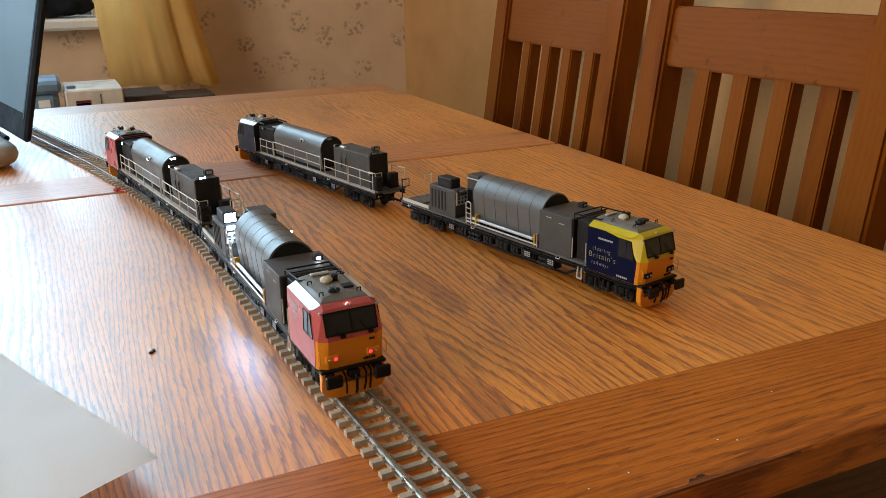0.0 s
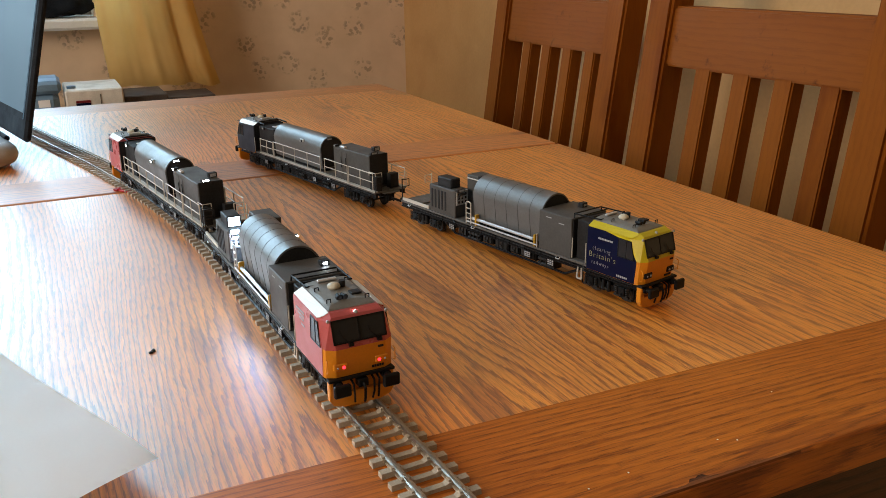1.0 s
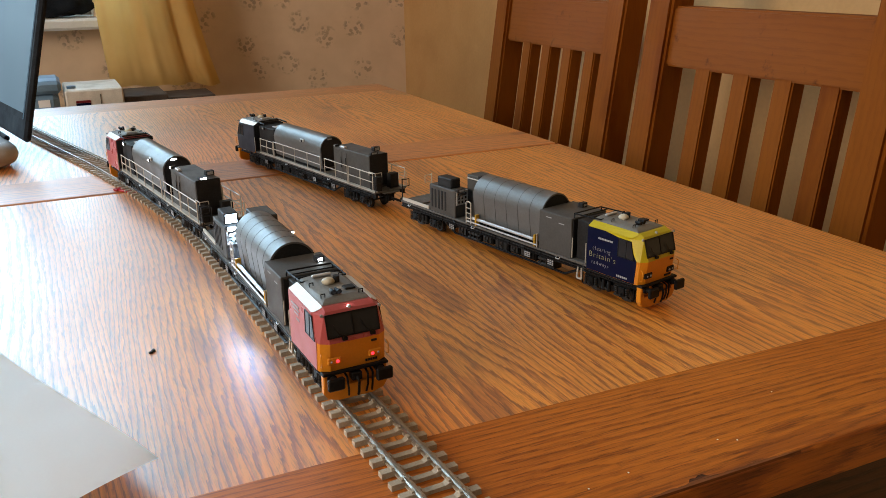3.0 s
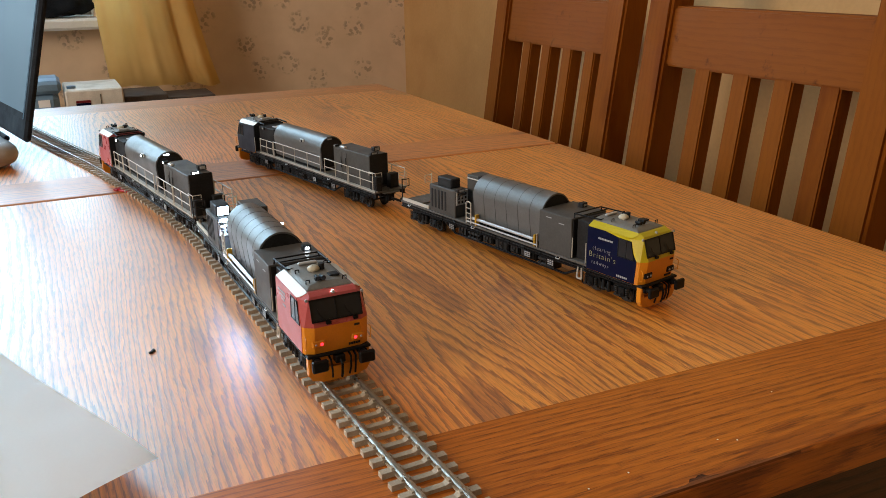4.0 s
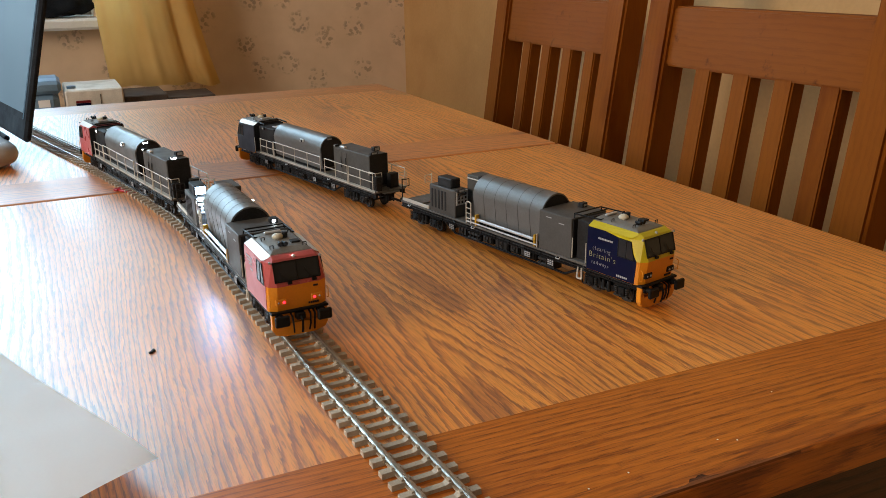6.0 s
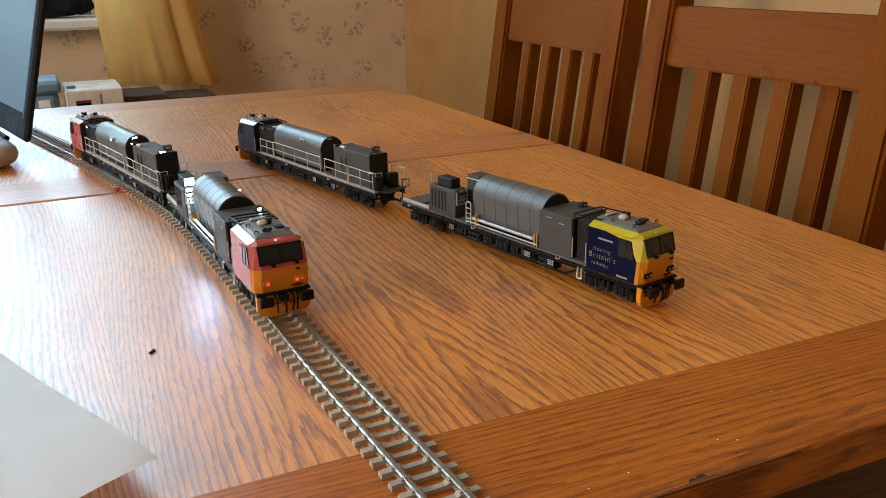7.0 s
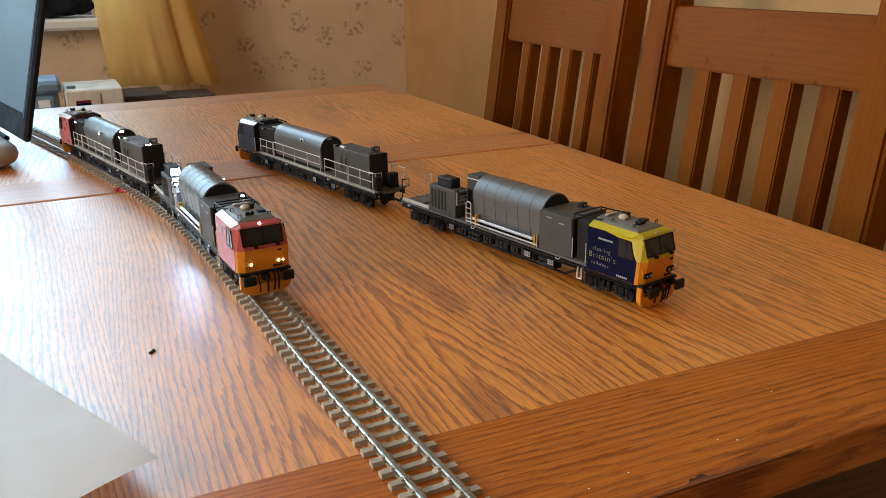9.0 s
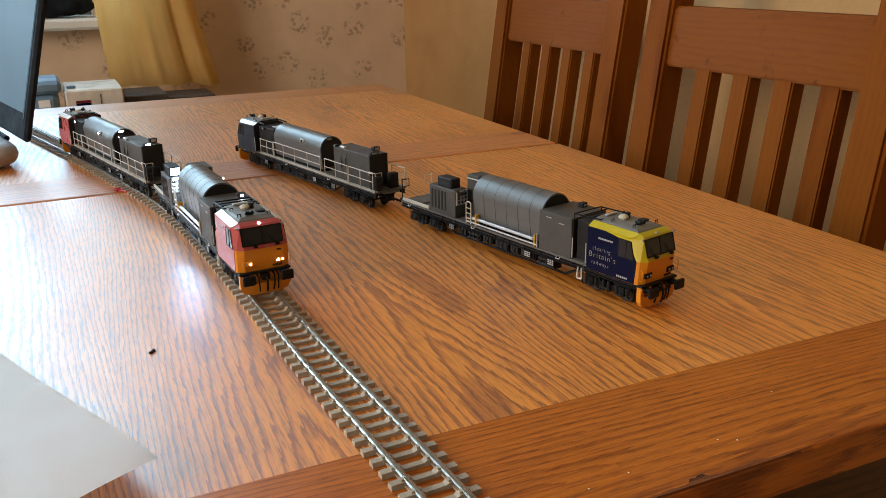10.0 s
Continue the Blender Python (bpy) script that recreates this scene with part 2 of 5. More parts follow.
def wallpaper():
    m, nt, b = shader("floral_wallpaper")
    sepw = nt.nodes.new("ShaderNodeSeparateXYZ")
    nt.links.new(coords(nt, (1, 1, 1)), sepw.inputs[0])
    flat = nt.nodes.new("ShaderNodeCombineXYZ")
    nt.links.new(sepw.outputs["X"], flat.inputs["X"])
    nt.links.new(sepw.outputs["Z"], flat.inputs["Y"])
    v = flat.outputs[0]
    base = ramp(nt, noise_tex(nt, v, 14, 4), [(0.3, (0.66, 0.48, 0.32)), (0.7, (0.74, 0.55, 0.38))])
    # sprigs: small dark blotches gathered round scattered centres
    vor = node(nt, "ShaderNodeTexVoronoi", Scale=9.0, Randomness=0.75)
    vor.voronoi_dimensions = "2D"
    nt.links.new(v, vor.inputs["Vector"])
    cell = ramp(nt, vor.outputs["Distance"], [(0.20, (1, 1, 1)), (0.30, (0, 0, 0))])
    vor2 = node(nt, "ShaderNodeTexVoronoi", Scale=88.0, Randomness=1.0)
    vor2.voronoi_dimensions = "2D"
    nt.links.new(v, vor2.inputs["Vector"])
    petal = ramp(nt, vor2.outputs["Distance"], [(0.36, (1, 1, 1)), (0.5, (0, 0, 0))])
    leafy = ramp(nt, noise_tex(nt, v, 38, 3), [(0.44, (0, 0, 0)), (0.54, (1, 1, 1))])
    mask = mix(nt, 1.0, mix(nt, 1.0, cell, petal, "MULTIPLY"), leafy, "MULTIPLY")
    ink = ramp(nt, noise_tex(nt, v, 50, 2), [(0.4, (0.10, 0.075, 0.085)), (0.6, (0.22, 0.14, 0.075))])
    soft = mix(nt, 0.48, mix(nt, mask, base, ink), base)
    nt.links.new(soft, b.inputs["Base Color"])
    b.inputs["Roughness"].default_value = 0.75
    bump(nt, b, noise_tex(nt, v, 500, 2), 0.15, 0.0006)
    return m


M["wallpaper"] = wallpaper()
M["cream_wall"] = paint("cream_plaster", (0.56, 0.325, 0.130), 0.75, grain=160, vary=0.05, dirt=0.08, relief=0.2, size=0.001)
M["plain_wall"] = paint("warm_plaster", (0.55, 0.45, 0.32), 0.8, grain=120, vary=0.05, dirt=0.08)
M["ceiling"] = paint("white_ceiling", (0.74, 0.70, 0.64), 0.8, grain=120, vary=0.04, dirt=0.05)
M["carpet"] = paint("brown_carpet", (0.20, 0.12, 0.07), 0.95, grain=400, vary=0.3, dirt=0.2, relief=0.6, size=0.003)
M["gloss_white"] = paint("white_gloss_paint", (0.78, 0.77, 0.74), 0.3, grain=200, vary=0.03, dirt=0.08)

solid("floor", bm_box(WX0 - 0.2, WX1 + 0.2, WY0 - 0.2, WY1 + 0.2, WZ0 - 0.1, WZ0), M["carpet"], "brown carpeted dining room floor", "floor", kind="structure")
solid("ceiling", bm_box(WX0 - 0.2, WX1 + 0.2, WY0 - 0.2, WY1 + 0.2, WZ1, WZ1 + 0.1), M["ceiling"], "plain white plaster ceiling of the room", "ceiling", kind="structure")


def wall_with_opening(name, y0, y1, ox0, ox1, oz0, oz1, material, label):
    bm = bmesh.new()
    box(bm, WX0 - 0.2, ox0, y0, y1, WZ0, WZ1)
    box(bm, ox1, WX1 + 0.2, y0, y1, WZ0, WZ1)
    box(bm, ox0, ox1, y0, y1, WZ0, oz0)
    box(bm, ox0, ox1, y0, y1, oz1, WZ1)
    return solid(name, bm, material, label, "wall", kind="structure")


WIN = (-1.45, 0.13, 0.075, 1.60)
wall_with_opening("wall_north", WY1, WY1 + 0.2, *WIN, M["wallpaper"], "beige wallpapered wall with small floral sprigs")
solid("wall_south", bm_box(WX0 - 0.2, WX1 + 0.2, WY0 - 0.2, WY0, WZ0, WZ1), M["plain_wall"], "plain warm plaster wall behind the viewer", "wall", kind="structure")
solid("wall_east", bm_box(WX1, WX1 + 0.2, WY0, WY1, WZ0, WZ1), M["cream_wall"], "plain cream-yellow plaster wall behind the chairs", "wall", kind="structure")
bm = bmesh.new()
box(bm, WX0 - 0.2, WX0, WY0, -0.45, WZ0, WZ1)
box(bm, WX0 - 0.2, WX0, 0.85, WY1, WZ0, WZ1)
box(bm, WX0 - 0.2, WX0, -0.45, 0.85, WZ0, 0.30)
box(bm, WX0 - 0.2, WX0, -0.45, 0.85, 1.58, WZ1)
solid("wall_west", bm, M["plain_wall"], "unseen plain warm plaster wall with an opening added for fill light", "wall", kind="structure")


def window(name, y, ox0, ox1, oz0, oz1, inward):
    w = thing(name, "white-painted window with a deep sill and clear panes", "window", kind="structure")
    bm = bmesh.new()
    t = 0.05
    yo = y - inward * 0.13
    a, b = sorted((yo - 0.03, yo + 0.03))
    box(bm, ox0, ox0 + t, a, b, oz0, oz1, 0.004)
    box(bm, ox1 - t, ox1, a, b, oz0, oz1, 0.004)
    mid = (ox0 + ox1) / 2
    box(bm, mid - t / 2, mid + t / 2, a, b, oz0 + t, oz1 - t, 0.004)
    box(bm, ox0 + t, ox1 - t, a, b, oz0, oz0 + t, 0.004)
    box(bm, ox0 + t, ox1 - t, a, b, oz1 - t, oz1, 0.004)
    part("window_frame", bm, M["gloss_white"], w)
    s0, s1 = sorted((y - inward * 0.10, y + inward * 0.07))
    part("window_sill", bm_box(ox0 - 0.03, ox1 + 0.03, s0, s1, oz0 - 0.004, oz0 + 0.022, bev=0.006), M["gloss_white"], w, "white gloss window sill")
    g, nt, bs = shader(name + "_glass")
    bs.inputs["Transmission Weight"].default_value = 1.0
    bs.inputs["Roughness"].default_value = 0.0
    bs.inputs["IOR"].default_value = 1.45
    for lo, hi in ((ox0 + t, mid - t / 2), (mid + t / 2, ox1 - t)):
        p = part("pane", bm_box(lo, hi, yo - 0.003, yo + 0.003, oz0 + t, oz1 - t), g, w)
        p.visible_shadow = False
    return w


window("window_1", WY1, *WIN, inward=-1)
# unseen window in the west wall, added to go with the fill light
side_window = window("window_2", 0.0, -0.65, 0.65, 0.30, 1.58, inward=-1)
side_window.matrix_basis = pose(WX0, 0.2, 0, 0, 0, 90)


# ---- the table ----
TX0, TX1, TY0, TY1, TH = -0.42, 0.552, 0.2335, 1.472, 0.020
JOIN = 0.862
BORDER = 0.085


def board(name, parent, x0, x1, y0, y1, material, z1=0.0, th=TH, bev=0.0008, label=""):
    cx, cy = (x0 + x1) / 2, (y0 + y1) / 2
    bm = bm_box(x0 - cx, x1 - cx, y0 - cy, y1 - cy, -th, 0, bev=bev)
    return part(name, bm, material, parent, label, pose(cx, cy, z1))


def border(y0, y1, side, label, wood="oak_joint"):
    """Cross-grained end board whose free edge (side -1: y0, +1: y1) is rounded."""
    cx, cy, hw_ = (TX0 + TX1) / 2, (y0 + y1) / 2, (y1 - y0) / 2
    r = 0.0022
    arc = [(side * (hw_ - r + r * math.sin(a)), -r + r * math.cos(a)) for a in np.linspace(0, math.pi / 2, 5)]
    bm = bmesh.new()
    prism(bm, [(-side * hw_, -TH), (-side * hw_, 0.0)] + arc + [(side * hw_, -TH)], TX0 - cx, TX1 - cx, "x")
    return part("border_board", bm, M[wood], table, label, pose(cx, cy, 0))


table = thing("dining_table", "varnished orange oak extending dining table with a split top", "table")
for half, (ya, yb) in enumerate(((TY0, JOIN - 0.0032), (JOIN + 0.0032, TY1))):
    outer, inner = ("cross-grained oak border board with a chipped edge" if half == 0 else "cross-grained oak border board"), "cross-grained oak border board"
    border(ya, ya + BORDER, -1, outer, "oak_joint" if half else "oak_x")
    if half == 1:
        border(yb - BORDER, yb, 1, inner)
    n = 9
    w = (TX1 - TX0) / n
    for i in range(n):
        board("plank", table, TX0 + i * w, TX0 + (i + 1) * w, ya + BORDER, yb - (BORDER if half else 0.0), M["oak_y"], bev=0.0)
# splintered chip along the front edge of the border board
bm = bmesh.new()
rnd = random.Random(11)
lo, hi = [], []
for i in range(41):
    f = i / 40
    x = 0.192 + 0.092 * f
    wdt = 0.0020 * math.sin(math.pi * min(1, f * 1.02)) ** 0.6 * rnd.uniform(0.6, 1.2) + (0.0022 if 0.34 < f < 0.44 else 0)
    lo.append((x, TY0 + 0.0002))
    hi.append((x, TY0 + 0.0004 + wdt))
prism(bm, lo + hi[::-1], -0.004, 0.0002 + 0.0, "z")
part("edge_chip", bm, M["chip"], table, "dark splintered chip in the edge")
# added black strip that keeps light out of the joint gap
part("joint_batten", bm_box(TX0 + 0.01, TX1 - 0.01, JOIN - 0.02, JOIN + 0.02, -TH - 0.012, -TH - 0.0005), M["black"], table, "black strip added under the joint to keep its gap dark")
# apron and legs, with the shade under the top put into their colour
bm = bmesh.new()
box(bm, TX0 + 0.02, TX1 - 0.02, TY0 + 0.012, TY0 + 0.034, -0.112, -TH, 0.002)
part("apron", bm, M["oak_shaded"], table, "oak apron coloured dark for the shade under the top")
part("apron", bm_box(TX0 + 0.02, TX1 - 0.02, TY1 - 0.034, TY1 - 0.012, -0.112, -TH, bev=0.002), M["oak_shaded"], table)
part("apron", bm_box(TX1 - 0.034, TX1 - 0.012, TY0 + 0.036, TY1 - 0.036, -0.112, -TH, bev=0.002), M["oak_shaded"], table)
part("apron", bm_box(TX0 + 0.012, TX0 + 0.034, TY0 + 0.036, TY1 - 0.036, -0.112, -TH, bev=0.002), M["oak_shaded"], table)
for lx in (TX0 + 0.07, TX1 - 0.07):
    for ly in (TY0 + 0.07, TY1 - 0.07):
        part("leg", bm_box(lx - 0.034, lx + 0.034, ly - 0.034, ly + 0.034, WZ0, -TH, bev=0.005), M["oak_shaded"], table)


# ---- chairs ----
def chair(m, label):
    """Slatted-back dining chair; local x points away from the table, y along its side; origin on the floor under the back."""
    c = thing("dining_chair", label, "chair", m, group="chairs along the table")
    lean = 0.13
    hw = 0.1855

    def back_x(z):
        return 0.0 if z < 0.45 else (z - 0.45) * lean

    def slanted(x_off, y0, y1, z0, z1, th, bev=0.004):
        bm = bmesh.new()
        pts = []
        for z in (z0, z1):
            for dx in (-th / 2, th / 2):
                for y in (y0, y1):
                    pts.append((back_x(z) + dx + x_off, y, z))
        vs = hull(bm, pts)
        bmesh.ops.bevel(bm, geom=list(bm.edges), offset=bev, segments=2, affect="EDGES")
        return bm
    for sy in (-1, 1):
        y0, y1 = sorted((sy * hw, sy * (hw - 0.043)))
        part("back_post", slanted(0, y0, y1, 0.45, 0.985, 0.042), M["chair_post"], c)
        part("rear_leg", bm_box(-0.021, 0.021, y0, y1, 0.0, 0.449, bev=0.003), M["chair_post"], c)
        part("front_leg", bm_box(-0.42, -0.38, y0, y1, 0.0, 0.43, bev=0.003), M["chair_post"], c)
        part("side_rail", bm_box(-0.379, -0.022, y0 + 0.006, y1 - 0.006, 0.375, 0.43, bev=0.002), M["chair_post"], c)
    part("top_rail", slanted(0.0, -hw + 0.0385, hw - 0.0385, 0.829, 0.903, 0.026, 0.0025), M["chair_rail"], c, "broad top rail with scuffs")
    part("lower_rail", slanted(0.0, -hw + 0.0385, hw - 0.0385, 0.50, 0.55, 0.024, 0.0025), M["chair_rail"], c)
    n = 4
    for i in range(n):
        yc = -0.1030 + 0.0610 * i
        part("slat", slanted(0.0, yc - 0.0132, yc + 0.0132, 0.545, 0.836, 0.022, 0.002), M["chair_post"], c)
    part("seat", bm_box(-0.43, 0.0, -hw + 0.001, hw - 0.001, 0.4495, 0.472, bev=0.006), M["chair_rail"], c)
    return c


CH = ((0.230, 0.0650, 0.0062), (0.224, 0.0628, 0.0060), (0.211, 0.0580, 0.0055))
M["chair_post"] = oak("chair_upright_wood", *CH, rough=0.5, along=2, across=1, coat=0.0, spec=0.05, relief=0.06, pores=0.15, cathedral=False)
M["chair_rail"] = oak("chair_rail_wood", *CH, rough=0.5, along=1, across=2, coat=0.03, spec=0.06, relief=0.06, scuff=0.7, pores=0.18, cathedral=False)
chair(pose(0.703, 0.743, WZ0, 0, 0, 3.5), "golden-brown wooden dining chair with a slatted back")
chair(pose(0.705, 1.183, WZ0), "golden-brown wooden dining chair with a slatted back")


# ---- track ----
def track_x(y):
    """Centre line of the track: straight near the viewer, then one even bend, then straight again."""
    x = 0.1066 - 0.045 * (max(0.40, min(y, 0.60)) - 0.60) - 0.060 * (min(y, 0.40) - 0.40)
    if y > 0.60:
        e = min(y, 0.87) - 0.60
        x -= 0.045 * e + 0.35 * e * e
    if y > 0.87:
        x -= 0.235 * (min(y, 1.0) - 0.87)
    if y > 1.0:
        x -= 0.265 * (y - 1.0)
    return x


TS, STEP = [], 0.0005
_y, _a = 0.20, 0.0
while _y < 1.62:
    TS.append((_a, track_x(_y), _y))
    y2 = _y + STEP
    _a += math.hypot(track_x(y2) - track_x(_y), STEP)
    _y = y2
T_A, T_X, T_Y = (np.array(c) for c in zip(*TS))


def on_track(a):
    """Place and heading (pointing away from the viewer) at arc length a."""
    x, y = np.interp(a, T_A, T_X), np.interp(a, T_A, T_Y)
    dx = np.interp(a + 0.002, T_A, T_X) - np.interp(a - 0.002, T_A, T_X)
    dy = np.interp(a + 0.002, T_A, T_Y) - np.interp(a - 0.002, T_A, T_Y)
    return float(x), float(y), math.atan2(dy, dx)


def arc_of(y):
    return float(np.interp(y, T_Y, T_A))


RAIL_TOP = 0.0053
A0, A1 = arc_of(0.236), arc_of(1.46)
track = thing("model_track", "grey-beige model railway track with nickel silver rails", "railway track")
PITCH = 0.0098
sleeper_bm = bmesh.new()
# raised seats under the rails, a sunk middle
SECT = [(-0.016, 0.0026, 0.0021), (-0.0062, 0.0026, 0.0021), (-0.0046, 0.0017, 0.0018), (0.0046, 0.0017, 0.0018), (0.0062, 0.0026, 0.0021), (0.016, 0.0026, 0.0021)]
rings = [[sleeper_bm.verts.new(c) for c in ((-w, y, 0), (w, y, 0), (w * 0.86, y, h), (-w * 0.86, y, h))] for y, h, w in SECT]
for r0, r1 in zip(rings, rings[1:]):
    for j in range(4):
        sleeper_bm.faces.new((r0[j], r0[(j + 1) % 4], r1[(j + 1) % 4], r1[j]))
sleeper_bm.faces.new(rings[0])
sleeper_bm.faces.new(rings[-1])
for sy in (-1, 1):
    for k in (-1, 1):
        box(sleeper_bm, -0.0011, 0.0011, sy * 0.00865 + k * 0.0016 - 0.0007, sy * 0.00865 + k * 0.0016 + 0.0007, 0.0026, 0.0037)
sleeper_mesh = mesh_of("sleeper", sleeper_bm, M["sleeper"])
a = A0 + 0.003
while a < A1:
    x, y, hd = on_track(a)
    s = new("sleeper", sleeper_mesh)
    s.parent = track
    s.matrix_basis = pose(x, y, 0.0001, 0, 0, math.degrees(hd))
    a += PITCH


def swept(outline, a0, a1, off, step=0.008):
    bm = bmesh.new()
    rings = []
    n = max(2, int((a1 - a0) / step))
    for i in range(n + 1):
        x, y, hd = on_track(a0 + (a1 - a0) * i / n)
        nx, ny = -math.sin(hd), math.cos(hd)
        rings.append([bm.verts.new((x + nx * (off + p), y + ny * (off + p), q)) for p, q in outline])
    k = len(outline)
    for r0, r1 in zip(rings, rings[1:]):
        for j in range(k):
            bm.faces.new((r0[j], r0[(j + 1) % k], r1[(j + 1) % k], r1[j]))
    bm.faces.new(rings[0])
    bm.faces.new(rings[-1][::-1])
    return bm


RP = [(-0.0011, 0.0027), (0.0011, 0.0027), (0.0011, 0.0031), (0.0003, 0.0034), (0.0003, 0.0044), (0.00055, 0.0047), (0.00055, 0.0053),
      (-0.00055, 0.0053), (-0.00055, 0.0047), (-0.0003, 0.0044), (-0.0003, 0.0034), (-0.0011, 0.0031)]
for sy in (-1, 1):
    part("rail", swept(RP, A0, A1, sy * 0.0087), M["rail"], track)
for sy in (-1, 1):
    part("sleeper_web", swept([(-0.0012, 0.0004), (0.0012, 0.0004), (0.0012, 0.0012), (-0.0012, 0.0012)], A0 + 0.004, A1 - 0.012, sy * 0.0087), M["sleeper"], track)


# ---- multi-purpose rail vehicles (lengths in millimetres, turned into metres by K) ----
K = 0.001


XS = 1.015


def zz(z):
    """Height on the drawing to height above the rail: the running gear is taller than drawn."""
    return z * 1.3 if z < 10 else z + 3


def kp(p):
    return Vector((p[0] * XS * K, p[1] * K, zz(p[2]) * K))


def k6(v):
    return [v[0] * XS * K, v[1] * XS * K, v[2] * K, v[3] * K, zz(v[4]) * K, zz(v[5]) * K]


def kb(*v, bev=0.0):
    return bm_box(*k6(v), bev=bev * K)


def kbox(bm, *v, bev=0.0):
    return box(bm, *k6(v), bev=bev * K)


def krod(bm, a, b, r, seg=8):
    return rod(bm, kp(a), kp(b), r * K, seg)


def wrod(bm, a, b, r, seg=8):
    return rod(bm, [c * K for c in a], [c * K for c in b], r * K, seg)


def kpipe(bm, pts, r, seg=6):
    for a, b in zip(pts, pts[1:]):
        krod(bm, a, b, r, seg)


def words(text, size, material, parent, m, name, label=""):
    cu = bpy.data.curves.new(name, "FONT")
    cu.body, cu.size, cu.extrude, cu.align_x, cu.space_character = text, size, 0.00005, "LEFT", 1.24
    cu.offset = -0.02 * size
    cu.materials.append(material)
    tmp = bpy.data.objects.new(name, cu)
    scene.collection.objects.link(tmp)
    me = bpy.data.meshes.new_from_object(tmp.evaluated_get(bpy.context.evaluated_depsgraph_get()))
    bpy.data.objects.remove(tmp)
    ob = new(name, me)
    ob.parent = parent
    ob.matrix_basis = m
    if label:
        tagged(ob, label)
    return ob


def bogie(v, xc, wheels):
    """Two-axle bogie with outside frames; the visible side is -y."""
    bg = thing_part("bogie", v, pose(xc * XS * K, 0, 0))
    for sy in (-1, 1):
        bm = bmesh.new()
        y0, y1 = sorted((sy * 11.0, sy * 13.2))
        prism(bm, [(p * XS * K, zz(q) * K) for p, q in ((-20, 7.6), (-18, 9.2), (-7, 9.2), (-5, 7.0), (5, 7.0), (7, 9.2), (18, 9.2), (20, 7.6), (18, 6.6), (9, 6.4), (6, 4.2), (-6, 4.2), (-9, 6.4), (-18, 6.6))], y0 * K, y1 * K, "y")
        for ax in (-13, 13):
            kbox(bm, ax - 2.6, ax + 2.6, sy * 13.8 - 1.2, sy * 13.8 + 1.2, 3.4, 8.2, bev=0.4)
            krod(bm, (ax, sy * 14.6, 5.6 / 1.3), (ax, sy * 15.4, 5.6 / 1.3), 1.5, 12)
        for dx in (-2.2, 2.2):
            krod(bm, (dx, sy * 13.6, 3.6), (dx, sy * 13.6, 9.0), 1.5, 8)
        part("side_frame", bm, M["black"], bg)
        bm = bmesh.new()
        for ax in (-13, 13):
            for dx in (-4.2, 4.2):
                for k in range(4):
                    krod(bm, (ax + dx, sy * 13.9, 4.2 + k * 1.1), (ax + dx, sy * 13.9, 4.8 + k * 1.1), 1.25, 8)
            kbox(bm, ax - 6.0, ax + 6.0, sy * 13.9 - 0.9, sy * 13.9 + 0.9, 3.2, 4.0)
            krod(bm, (ax, sy * 15.4, 4.3), (ax, sy * 15.9, 4.3), 0.8, 8)
        kbox(bm, -3.6, 3.6, sy * 14.0 - 0.7, sy * 14.0 + 0.7, 4.4, 5.2)
        part("suspension", bm, M["gear"], bg)
        for ax in (-21.5, 21.5):
            bm = bmesh.new()
            kpipe(bm, [(ax, sy * 12.6, 8.4), (ax, sy * 12.8, 3.0), (ax * 0.93, sy * 12.8, 2.4)], 0.5)
            part("guard_iron", bm, M["black"], bg)
    part("bolster", kb(-5, 5, -11, 11, 5.5, 10.2, bev=0.4), M["black"], bg)
    for ax in (-13, 13):
        bm = bmesh.new()
        for sy in (-1, 1):
            wrod(bm, (0, sy * 7.3, 0), (0, sy * 9.6, 0), 5.6, 24)
            wrod(bm, (0, sy * 6.7, 0), (0, sy * 7.3, 0), 6.3, 24)
            for k in range(4):
                an = k * math.pi / 2
                wrod(bm, (2.9 * math.cos(an), sy * 9.6, 2.9 * math.sin(an)), (2.9 * math.cos(an), sy * 9.8, 2.9 * math.sin(an)), 0.8, 6)
        wrod(bm, (0, -10.8, 0), (0, 10.8, 0), 0.9, 10)
        w = part("wheelset", bm, M["wheel"], bg, m=pose(ax * XS * K, 0, 5.6 * K))
        wheels.append((w, ax * XS * K))
    return bg


def thing_part(name, parent, m):
    ob = new(name)
    ob.empty_display_size = 0.01
    ob.parent = parent
    ob.matrix_basis = m
    return ob


M["wheel"] = paint("wheel_dark_metal", (0.07, 0.068, 0.066), 0.4, metal=0.7, grain=900)


def strip_poly(pts, thick, out):
    """A thin plate on the polygon pts (3D, mm), pushed along out (mm vector) by thick."""
    bm = bmesh.new()
    o = Vector(out).normalized() * thick
    a = [bm.verts.new(kp(p)) for p in pts]
    b = [bm.verts.new(kp(p) + o * K) for p in pts]
    n = len(pts)
    bm.faces.new(a)
    bm.faces.new(b[::-1])
    for i in range(n):
        bm.faces.new((a[i], a[(i + 1) % n], b[(i + 1) % n], b[i]))
    return bm


def join(bm, other):
    me = bpy.data.meshes.new("joined")
    other.to_mesh(me)
    other.free()
    bm.from_mesh(me)
    bpy.data.meshes.remove(me)


